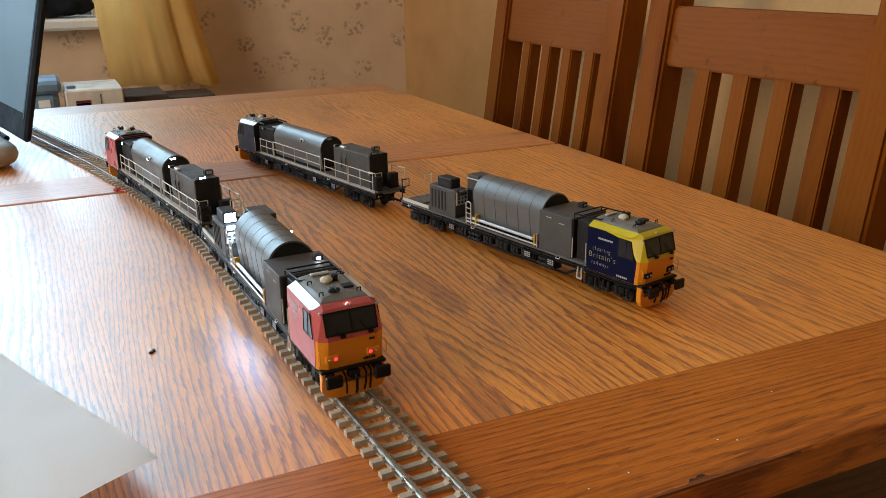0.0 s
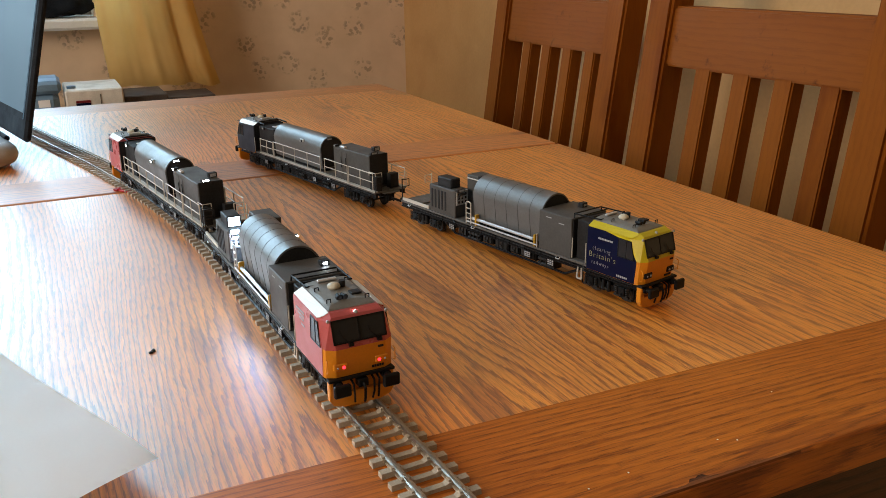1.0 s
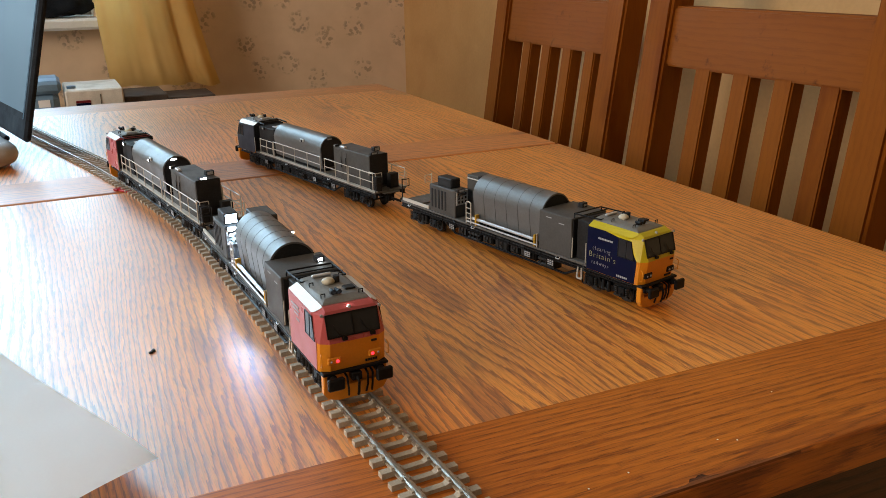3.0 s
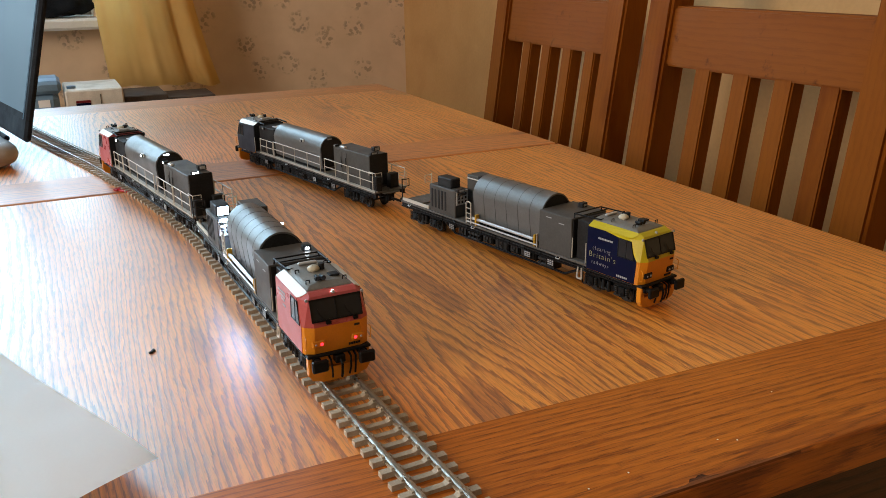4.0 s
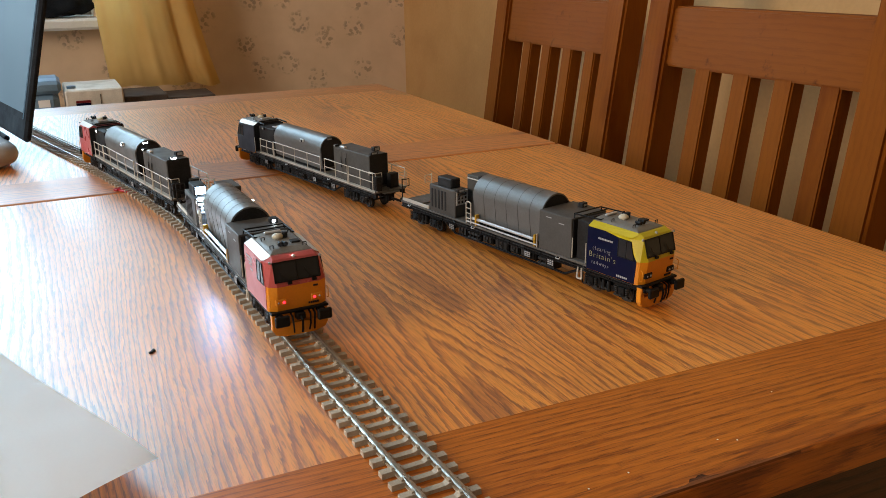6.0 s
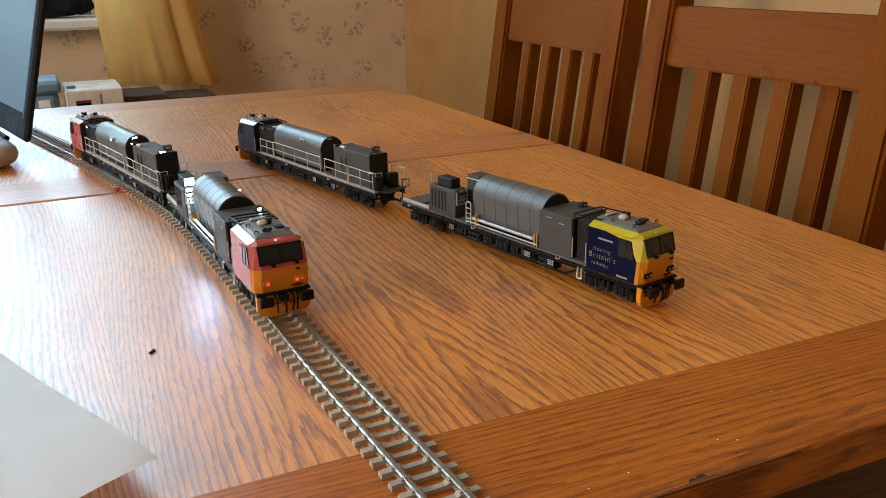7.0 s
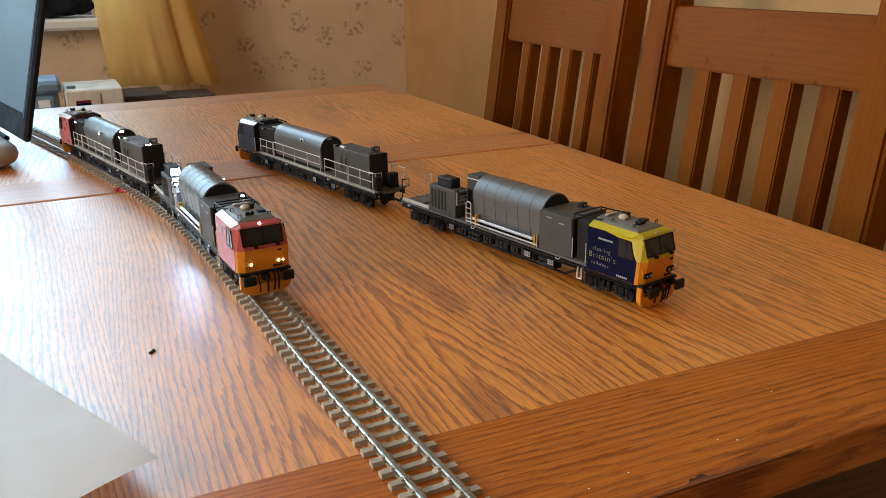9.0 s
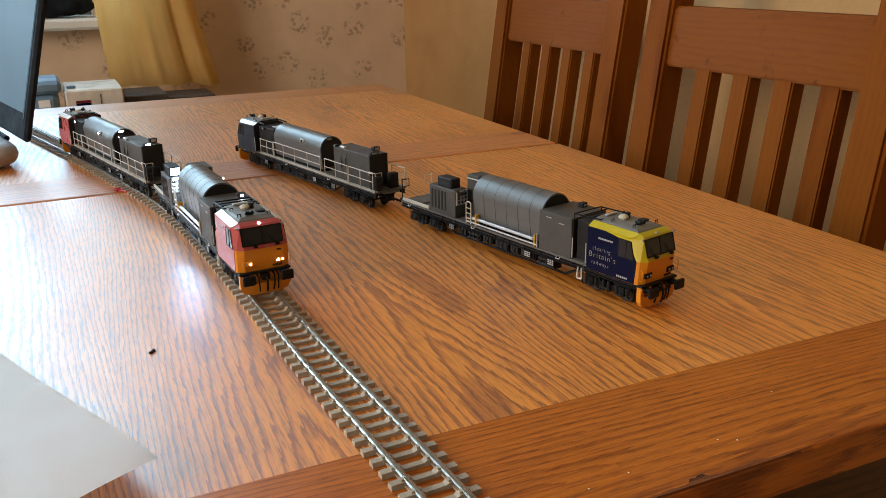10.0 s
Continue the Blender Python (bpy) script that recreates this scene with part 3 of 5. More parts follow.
def cab(v, front, sgn, liv, lamps):
    """Driving cab. front: local x of the face (mm); sgn: +1 faces +x."""
    def X(u):
        return front + sgn * u
    c = thing_part("cab", v, Matrix())
    # body: side walls with a canted top, chamfered front corners, raked windscreen
    low = bmesh.new()
    pts = []
    for z, uc, uf in ((14, -2.9, -0.6), (29.2, -1.7, 1.2)):
        pts += [(X(u_), sy * h_, z) for sy in (-1, 1) for u_, h_ in ((-44, 17.6), (uc - 2.0, 17.6), (uc, 16.9), (uf, 12.6))]
    hull(low, [kp(p) for p in pts])
    part("lower_shell", low, M[liv["front_low"]], c, liv["front_label"])
    up = bmesh.new()
    pts = []
    for sy in (-1, 1):
        pts += [(X(u_), sy * h_, z) for u_, h_, z in ((-44, 17.6, 29.2), (-3.7, 17.6, 29.2), (-1.7, 16.9, 29.2), (1.2, 12.6, 29.2),
                                                   (-44, 17.3, 43.2), (-10.6, 17.1, 42.4), (-8.6, 16.6, 42.0), (-2.3, 13.9, 42.6), (-3.4, 12.6, 44.2),
                                                   (-6.4, 12.4, 45.5), (-44, 12.2, 45.9))]
    hull(up, [kp(p) for p in pts])
    part("upper_shell", up, M[liv["front_up"]], c)
    # roof sheet with rounded edges
    bm = bmesh.new()
    hull(bm, [kp((X(u), s_, z)) for u, w_, z in ((-44, 12.3, 45.8), (-8.2, 12.1, 45.6), (-44, 12.0, 46.6), (-9.0, 11.6, 46.3), (-44, 10.4, 47.6), (-11.5, 9.8, 47.2), (-44, 5.0, 48.2), (-13, 5.0, 47.9)) for s_ in (-w_, w_)])
    part("roof", bm, M["roof"], c, "dull grey cab roof")
    for sy in (-1, 1):
        out = (0, sy, 0)
        # coloured side panel and the broad canted panel above it
        bm = strip_poly([(X(-44.2), sy * 17.6, 14.2), (X(-5.1), sy * 17.6, 14.2), (X(-3.9), sy * 17.6, 29.2), (X(-44.2), sy * 17.6, 29.2)], 0.25, out)
        if liv["side"] == liv["front_up"]:
            join(bm, strip_poly([(X(-44.2), sy * 17.6, 29.2), (X(-3.9), sy * 17.6, 29.2), (X(-10.6), sy * 17.12, 42.2), (X(-44.2), sy * 17.3, 43.0)], 0.25, out))
        else:
            join(bm, strip_poly([(X(-44.2), sy * 17.6, 29.2), (X(-3.9), sy * 17.6, 29.2), (X(-6.8), sy * 17.46, 33.0), (X(-9.0), sy * 17.2, 41.0), (X(-19.5), sy * 17.24, 41.4), (X(-30), sy * 17.3, 43.0), (X(-44.2), sy * 17.3, 43.0)], 0.25, out))
        part("side_panel", bm, M[liv["side"]], c, liv["side_label"])
        cp = [(-44.1, 17.3, 43.35), (-10.9, 17.1, 42.6), (-9.0, 16.2, 43.0), (-7.4, 14.2, 44.4), (-7.0, 12.7, 45.4), (-8.4, 12.45, 45.75), (-44.1, 12.4, 45.95)]
        part("cant_panel", strip_poly([(X(u_), sy * h_, z_) for u_, h_, z_ in cp], 0.3, (0, sy * 0.5, 0.86)), M[liv["cant"]], c)
        part("side_window", strip_poly([(X(-18.6), sy * 17.58, 29.6), (X(-6.0), sy * 17.58, 29.6), (X(-9.6), sy * 17.24, 40.6), (X(-18.6), sy * 17.24, 40.9)], 0.4, out), M["glass"], c, "dark glazed side window")
        bm = bmesh.new()
        wz = [(-18.9, 29.3), (-5.7, 29.3), (-9.4, 40.9), (-18.9, 41.2), (-18.9, 29.3)]
        kpipe(bm, [(X(u_), sy * (17.95 - (z_ - 29) * 0.028), z_) for u_, z_ in wz], 0.3)
        krod(bm, (X(-12.5), sy * 17.95, 29.3), (X(-12.5), sy * 17.6, 41.0), 0.3, 6)
        part("window_bar", bm, M["black"], c)
        bm = bmesh.new()
        kpipe(bm, [(X(-45.2), sy * 17.8, 17), (X(-45.2), sy * 17.8, 31)], 0.35)
        part("grab_rail", bm, M["rail_white"], c)
        bm = bmesh.new()
        kpipe(bm, [(X(-1.0), sy * 17.2, 17.5), (X(1.0), sy * 17.4, 18), (X(1.2), sy * 17.4, 24), (X(-0.6), sy * 17.2, 24.6)], 0.28)
        part("front_grab_rail", bm, M[liv["front_low"]], c)
        bm = bmesh.new()
        krod(bm, (X(-2.6), sy * 14.9, 43.2), (X(-1.8), sy * 14.9, 43.2), 0.8, 10)
        part("marker_light", bm, M["lens_off"], c)
    part("rear_wall", kb(*sorted((X(-44.5), X(-44.05))), -17.0, 17.0, 15.9, 43.2, bev=0.1), M["dark"], c)
    # windscreen of two panes in a black surround
    face = lambda s, z: (X(1.3 - (z - 29.2) * 0.262), s, z)
    n = (sgn * 0.95, 0, 0.3)
    part("windscreen", strip_poly([face(-13.2, 32.2), face(13.2, 32.2), face(13.2, 42.6), face(-13.2, 42.6)], 0.35, n), M["glass"], c, "dark raked windscreen")
    bm = bmesh.new()
    for s0, s1 in ((-13.6, -12.9), (12.9, 13.6), (-0.35, 0.35)):
        join(bm, strip_poly([face(s0, 31.8), face(s1, 31.8), face(s1, 43.0), face(s0, 43.0)], 0.65, n))
    for z0, z1 in ((31.7, 32.5), (42.3, 43.1)):
        join(bm, strip_poly([face(-13.4, z0), face(13.4, z0), face(13.4, z1), face(-13.4, z1)], 0.65, n))
    part("windscreen_frame", bm, M["black"], c)
    for s0 in (-5, 9.5):
        bm = bmesh.new()
        kpipe(bm, [(X(1.9), s0, 31.0), (X(0.8), s0 - 4.4, 36.0), (X(0.2), s0 - 5.0, 38.5)], 0.22)
        kbox(bm, X(1.2) - 0.9, X(1.2) + 0.9, s0 - 1.2, s0 + 1.2, 30.2, 31.6)
        part("wiper", bm, M["black"], c)
    # lamp clusters
    for sy in (-1, 1):
        bm = kb(*sorted((X(-1.5), X(0.9))), sy * 10.6 - 3.4, sy * 10.6 + 3.4, 17.9, 21.7, bev=0.5)
        cl = part("lamp_cluster", bm, M[liv["cluster"]], c)
        for k, rr in ((0, 0.85), (1, 0.62)):
            ys = sy * 10.6 + (-1.5 if k == 0 else 1.6) * (1 if sy < 0 else -1) * -1
            lamps.append((cl, (X(0.8), ys, 19.7), rr, k, sy))
    lamps.append((c, (X(-4.2), 0.0, 44.6), 1.05, 2, 0))
    # bars that stand in for the painted number and the small plate
    bm = bmesh.new()
    for i in range(5):
        kbox(bm, *sorted((X(-0.8), X(0.05))), 5.6 + i * 1.3, 6.6 + i * 1.3, 15.7, 16.9)
    part("number_bars", bm, M["dark"], c)
    part("plate", kb(*sorted((X(0.6), X(1.45))), 8.6, 11.4, 26.4, 27.4), M["dark"], c)
    # rain strip, beam, valance
    part("beam_trim", kb(*sorted((X(-3), X(1.3))), -17.2, 17.2, 12.6, 14.2, bev=0.4), M["black"], c)
    bm = bmesh.new()
    prof = [(-16.6, 12.6), (-14.0, 12.6), (-13.6, 6.4), (13.6, 6.4), (14.0, 12.6), (16.6, 12.6), (16.8, 4.6), (14.8, 2.2), (9.0, 0.8), (-9.0, 0.8), (-14.8, 2.2), (-16.8, 4.6)]
    prism(bm, [(p * K, zz(q) * K) for p, q in prof], *sorted((X(-3.5) * XS * K, X(0.2) * XS * K)), axis="x", bev=0.0004)
    part("beam_face", kb(*sorted((X(-3.6), X(-2.2))), -14.5, 14.5, 6.5, 12.6), M["amber"], c)
    part("valance", bm, M["amber"], c, "warning orange front valance")
    for sy in (-1, 1):
        bm = bmesh.new()
        krod(bm, (X(-2.2), sy * 12.6, 11), (X(5.5), sy * 12.6, 11), 1.7, 12)
        krod(bm, (X(-1.8), sy * 12.6, 11), (X(1.5), sy * 12.6, 11), 2.4, 12)
        kbox(bm, *sorted((X(5.4), X(7.9))), sy * 12.6 - 4.3, sy * 12.6 + 4.3, 8.0, 13.8, bev=0.7)
        part("buffer", bm, M["black"], c)
    bm = bmesh.new()
    kbox(bm, *sorted((X(-2.3), X(2.4))), -2.6, 2.6, 8.4, 12.0, bev=0.3)
    kpipe(bm, [(X(2.2), 0, 10), (X(4.4), 0, 8.4), (X(3.8), 0, 4.4), (X(2.8), 0, 2.6)], 0.7)
    part("draw_hook", bm, M["black"], c, "black draw hook with a hanging link")
    for s0, s1 in ((-5.2, 0.86), (5.6, 0.85), (8.2, 0.95)):
        bm = bmesh.new()
        kpipe(bm, [(X(-2.3), s0, 12), (X(2.2), s0, 10.4), (X(2.7), s0 * 0.94, 6.0), (X(1.4), s0 * s1, 2.6)], 0.55)
        part("brake_hose", bm, M["black"], c)
    # roof fittings
    bm = bmesh.new()
    bmesh.ops.create_uvsphere(bm, u_segments=16, v_segments=10, radius=1.0, matrix=Matrix.Translation(kp((X(-29.5), -1.0, 49.2))) @ Matrix.Diagonal((0.0034, 0.0034, 0.0019, 1)))
    part("roof_dome", bm, M["cream"], c, "cream plastic antenna dome", smooth=60)
    bm = bmesh.new()
    for dx in (-1.6, 1.6):
        krod(bm, (X(-13), -3 + dx, 49.6), (X(-17), -3 + dx * 0.7, 49.6), 0.9, 10)
        krod(bm, (X(-12.6), -3 + dx, 49.6), (X(-13.2), -3 + dx, 49.6), 1.3, 10)
    kbox(bm, *sorted((X(-16.5), X(-14.5))), -5.2, -0.8, 47.8, 49.0)
    part("horns", bm, M["black"], c)
    part("roof_vent", kb(*sorted((X(-22), X(-17))), 3.5, 9.0, 47.8, 48.9, bev=0.3), M["dark"], c)
    bm = bmesh.new()
    krod(bm, (X(-30), 3.6, 48.0), (X(-30), 3.6, 51.4), 1.7, 12)
    part("roof_beacon", bm, M["dark"], c)
    part("roof_tube", kb(*sorted((X(-41), X(-39))), -6.0, 4.5, 48.2, 49.8, bev=0.5), M["pipe"], c)
    for px, py in ((-12, 9.5), (-31, -9.5), (-38, 9.0), (-14, -9.5)):
        bm = bmesh.new()
        kpipe(bm, [(X(px), py - 1, 47.2), (X(px), py - 1, 49.2), (X(px), py + 1, 49.2), (X(px), py + 1, 47.2)], 0.28)
        part("lifting_eye", bm, M["black"], c)
    # frame of black tubes over the gap behind the cab
    bm = bmesh.new()
    kpipe(bm, [(X(-39), -12.2, 47.4), (X(-61), -12.8, 46.6), (X(-61), 12.8, 46.6), (X(-39), 12.2, 47.4)], 0.5)
    kpipe(bm, [(X(-39), -12.2, 47.4), (X(-39), 12.2, 47.4)], 0.4)
    kpipe(bm, [(X(-46), -13.2, 47.1), (X(-46), 13.2, 47.1)], 0.5)
    kpipe(bm, [(X(-54), -13.2, 46.8), (X(-54), 13.2, 46.8)], 0.4)
    for sy in (-1, 1):
        kpipe(bm, [(X(-60.5), sy * 12.8, 46.6), (X(-60.5), sy * 13.2, 43.9)], 0.45)
    part("roof_frame", bm, M["black"], c, "black tubular roof frame")
    return c


def tank_shell(x0, x1, r, zc, zb, inset=0.0):
    bm = bmesh.new()
    outline = [(-r + inset, zb), (-r, zc)] + [(-r * math.cos(a), zc + r * math.sin(a)) for a in np.linspace(0.12, math.pi - 0.12, 22)] + [(r, zc), (r - inset, zb)]
    prism(bm, [(p * K, zz(q) * K) for p, q in outline], x0 * XS * K, x1 * XS * K, "x")
    return bm


def lamp_unit(v, p, size, d, lit, name="work_lamp", material=None, shrink=0.66):
    """Small flood lamp: dark housing and a lens that faces d."""
    h = part(name, kb(p[0] - size[0], p[0] + size[0], p[1] - size[1], p[1] + size[1], p[2] - size[2], p[2] + size[2], bev=0.25), M["dark"], v)
    q = [p[i] + d[i] * (size[i] + 0.12) for i in range(3)]
    e = [0.14 if d[i] else size[i] * shrink for i in range(3)]
    part("lens", kb(q[0] - e[0], q[0] + e[0], q[1] - e[1], q[1] + e[1], q[2] - e[2], q[2] + e[2]), M[(material or "led_small") if lit else "lens_off"], h)
    return h


def underframe(v, x0, x1, bog, seedn, panel=True):
    """Solebars, deck, trussing and the boxes hung below the deck."""
    rnd = random.Random(seedn)
    part("deck", kb(x0, x1, -17, 17, 14.4, 15.8, bev=0.2), M["deck"], v, "grey footplate deck")
    for sy in (-1, 1):
        bm = bmesh.new()
        kbox(bm, x0, x1, sy * 14.6 - 0.8, sy * 14.6 + 0.8, 10.4, 14.4)
        kbox(bm, x0, x1, sy * 15.6 - 0.5, sy * 15.6 + 0.5, 10.2, 10.9)
        for i in range(16):
            xx = x0 + (x1 - x0) * (i + 0.5) / 16
            kbox(bm, xx - 0.4, xx + 0.4, sy * 15.6 - 0.6, sy * 15.6 + 0.6, 10.9, 14.4)
        part("solebar", bm, M["black"], v)
        bm = bmesh.new()
        a, b = bog[1] + 24, bog[0] - 24
        kpipe(bm, [(a, sy * 14.2, 10.4), (a + 14, sy * 14.2, 4.6), (b - 14, sy * 14.2, 4.6), (b, sy * 14.2, 10.4)], 0.9)
        part("truss_rod", bm, M["black"], v)
        xx = a + 16
        while xx < b - 24:
            w = rnd.uniform(9, 18)
            deep = 3.6 + rnd.uniform(0, 1.6)
            eb = part("equipment_box", kb(xx, xx + w, *sorted((sy * 7.5, sy * rnd.uniform(12.6, 13.6))), deep, 10.3, bev=0.4), M["black"], v)
            style = rnd.randrange(3)
            bm = bmesh.new()
            if style == 0:
                # perforated guard
                for k in range(6):
                    for j in range(4):
                        kbox(bm, xx + w * (0.08 + 0.15 * k), xx + w * (0.17 + 0.15 * k), *sorted((sy * 13.5, sy * 14.0)), deep + 0.6 + 1.2 * j, deep + 1.3 + 1.2 * j)
            elif style == 1:
                # air cylinders with straps
                for zc_ in (5.4, 8.2):
                    krod(bm, (xx + 0.5, sy * 13.9, zc_), (xx + w - 0.5, sy * 13.9, zc_), 1.1, 10)
                for k in range(3):
                    kbox(bm, xx + w * (0.2 + 0.3 * k) - 0.3, xx + w * (0.2 + 0.3 * k) + 0.3, *sorted((sy * 13.4, sy * 15.1)), 4.2, 9.4)
            else:
                for k in range(3):
                    kbox(bm, xx + w * (0.10 + 0.30 * k), xx + w * (0.32 + 0.30 * k), *sorted((sy * 13.5, sy * 14.0)), deep + 1.0, 9.4)
                krod(bm, (xx + w * 0.5, sy * 13.9, 7.0), (xx + w * 0.5, sy * 14.8, 7.0), 0.9, 8)
            part("equipment_lid", bm, M["gear"], eb)
            xx += w + rnd.uniform(1.0, 4.0)
        # white data panels on the solebar
        for px in (rnd.uniform(0.2, 0.3), rnd.uniform(0.55, 0.6), rnd.uniform(0.68, 0.75)):
            xx = x0 + (x1 - x0) * px
            bm = bmesh.new()
            for k in range(3):
                for j in range(3):
                    kbox(bm, xx + j * 2.0, xx + j * 2.0 + 1.4, *sorted((sy * 16.35, sy * 16.5)), 7.2 + k * 1.05, 7.9 + k * 1.05)
            part("panel_plate", kb(xx - 0.7, xx + 6.1, *sorted((sy * 15.4, sy * 16.34)), 6.6, 11.0), M["black"], v)
            part("data_panel", bm, M["letter_white"], v)
    # lashing hooks and little steps along the edge of the deck
    for sy in (-1, 1):
        for i in range(9):
            xx = x0 + (x1 - x0) * (i + 0.35 + rnd.uniform(0, 0.3)) / 9
            bm = bmesh.new()
            kpipe(bm, [(xx - 1.6, sy * 16.6, 14.2), (xx - 1.3, sy * 17.5, 13.2), (xx + 1.3, sy * 17.5, 13.2), (xx + 1.6, sy * 16.6, 14.2)], 0.32)
            part("lashing_hook", bm, M["gear"] if i % 3 else M["pipe"], v)
        bm = bmesh.new()
        kpipe(bm, [(x0 + 4, sy * 16.3, 12.6), (x1 - 4, sy * 16.3, 12.6)], 0.35)
        part("air_pipe", bm, M["gear"], v)
    part("centre_spine", kb(x0 + 4, x1 - 4, -8, 8, 10.2, 14.3), M["black"], v)


def handrail(parent, xs, y, z0, z1, mids=(0.52,), r=0.42, material="rail_white", label=""):
    bm = bmesh.new()
    for x in xs:
        krod(bm, (x, y, z0), (x, y, z1), r, 6)
    for f in (1.0, *mids):
        krod(bm, (xs[0] - 0.2, y, z0 + (z1 - z0) * f), (xs[-1] + 0.2, y, z0 + (z1 - z0) * f), r, 6)
    return part("handrail", bm, M[material], parent, label)


def vehicle_front(name, label, liv, lit, wheels, lamps, group):
    """Leading vehicle: local x = 0 is its middle, the cab face is at +127 mm; the side with -y carries the ladders."""
    v = thing(name, label, "model train", group=group)
    underframe(v, -127, 124, (99, -95), 3)
    bogie(v, 97, wheels)
    bogie(v, -97, wheels)
    cab(v, 127, 1, liv, lamps)
    # module box behind the cab
    bm = kb(37.3, 67.6, -16.8, 16.8, 15.9, 43.9, bev=0.4)
    b = part("equipment_module", bm, M["grey"], v, "dark grey box module")
    bm = bmesh.new()
    kbox(bm, 67.6, 68.1, -15.5, 15.5, 18, 43)
    part("end_panel", bm, M["dark"], b)
    for sy in (-1, 1):
        bm = bmesh.new()
        kbox(bm, 44, 49, *sorted((sy * 16.8, sy * 17.0)), 40.0, 40.6)
        kbox(bm, 56, 61, *sorted((sy * 16.8, sy * 17.0)), 38.0, 38.6)
        part("stencil_bars", bm, M["letter_white"], b)
        bm = bmesh.new()
        kpipe(bm, [(68.4, sy * 16.3, 17), (68.4, sy * 16.3, 31)], 0.4)
        part("grab_rail", bm, M["rail_white"], b)
    lamp_unit(v, (52, 10.5, 45.5), (2.0, 2.6, 1.6), (1, 0, 0), lit, shrink=0.45)
    lamp_unit(v, (4, 11.2, 47.3), (0.9, 1.0, 0.8), (1, 0, 0), lit, shrink=0.7)
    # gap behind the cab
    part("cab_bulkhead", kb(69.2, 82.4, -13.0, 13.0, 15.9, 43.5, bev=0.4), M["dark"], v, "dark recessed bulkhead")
    part("footstep", kb(69.2, 82, -17.6, -13.2, 15.9, 16.6), M["deck"], v)
    # long tank with hoop joints
    tk = part("tank", tank_shell(-36, 36.8, 14.2, 38.0, 18.5, 2.2), M["tank"], v, "satin dark grey barrel-topped tank", smooth=30)
    for i in range(5):
        bm = bmesh.new()
        xx = -24 + i * 12.2
        r = 14.3
        outline = [(-r + 2.0, 19.5), (-r, 38.0)] + [(-r * math.cos(a), 38.0 + r * math.sin(a)) for a in np.linspace(0.12, math.pi - 0.12, 22)] + [(r, 38.0), (r - 2.0, 19.5)]
        prism(bm, [(p * K, zz(q) * K) for p, q in outline], (xx - 0.2) * XS * K, (xx + 0.2) * XS * K, "x")
        part("hoop", bm, M["grey"], tk, smooth=30)
    # flat plate whose dark colour stands for the shaded hollow of the end
    part("tank_end", tank_shell(36.85, 37.2, 13.0, 38.2, 44.1), M["dark"], tk, "plate coloured dark for the shade of a sunken tank end")
    part("tank_cradle", kb(-36, 36.8, -12, 12, 15.9, 18.6), M["black"], v)
    # filling box behind the tank
    part("pump_box", kb(-60, -36.4, 0.0, 14.5, 15.9, 48.0, bev=0.5), M["grey"], v)
    bm = bmesh.new()
    kpipe(bm, [(-59, -0.7, 45.5), (-37, -0.7, 45.5)], 0.5)
    part("pump_rail", bm, M["rail_white"], v)
    lamp_unit(v, (-39, -3.2, 49.5), (1.4, 2.2, 1.4), (1, 0, 0), lit)
    # ribbed generator with a smaller box on top
    g = part("generator", kb(-87.5, -55.0, -16.4, -3.0, 15.9, 37.8, bev=0.5), M["grey"], v, "dark grey ribbed generator housing")
    for i in range(5):
        bm = kb(-84.5 + i * 4.2, -82.8 + i * 4.2, -16.75, -16.35, 19.5, 35.0)
        part("rib", bm, M["dark"], g)
    part("top_box", kb(-79, -62, -14.6, -5.0, 37.8, 45.4, bev=0.6), M["dark"], g)
    # the face glows to stand for the lamps' light falling on it
    part("top_box_face", kb(-62.0, -61.6, -13.6, -6.0, 38.6, 44.6), M["face_glow"] if lit else M["dark"], g)
    part("control_panel", kb(-55.0, -54.2, -15.6, -4.0, 26, 37.5, bev=0.2), M["panel"], g, "pale control panel")
    bm = bmesh.new()
    for i in range(3):
        for j in range(3):
            kbox(bm, -54.2, -53.9, -14 + i * 3.4, -12.4 + i * 3.4, 27.5 + j * 3.2, 29.3 + j * 3.2)
    part("control_dials", bm, M["dark"], g)
    lamp_unit(v, (-52.8, -12.4, 38.2), (1.4, 3.6, 1.2), (1, 0, 0), lit, material="led")
    # extra lamp facing down, added to brighten the control panel
    lamp_unit(v, (-50.4, -12.4, 35.8), (1.0, 3.0, 0.8), (0, 0, -1), lit, material="led")
    lamp_unit(v, (-52.6, -13.0, 33.4), (1.0, 1.8, 0.9), (1, 0, 0), lit, material="led")
    # ladder and the long pale pipe
    bm = bmesh.new()
    kpipe(bm, [(-41, -16.8, 15.9), (-41, -16.8, 32), (-39.5, -16.8, 33), (-37, -16.8, 33), (-35.5, -16.8, 32), (-35.5, -16.8, 15.9)], 0.5)
    for z in (20, 24, 28):
        krod(bm, (-41, -16.8, z), (-35.5, -16.8, z), 0.4, 6)
    part("ladder", bm, M["rail_white"], v, "cream tubular ladder")
    bm = bmesh.new()
    krod(bm, (-35, -15.6, 20.6), (31, -15.6, 20.6), 1.15, 12)
    part("long_pipe", bm, M["pipe"], v, "long pale grey pipe")
    bm = bmesh.new()
    krod(bm, (-40, -16.9, 17.6), (36, -16.9, 17.6), 0.6, 8)
    part("lower_pipe", bm, M["pipe"], v)
    for xx in (-30, 33):
        part("pipe_bracket", kb(xx - 0.8, xx + 0.8, -17.2, -13.6, 15.9, 24.5, bev=0.2), M["yellow_clip"], v, "yellow pipe bracket")
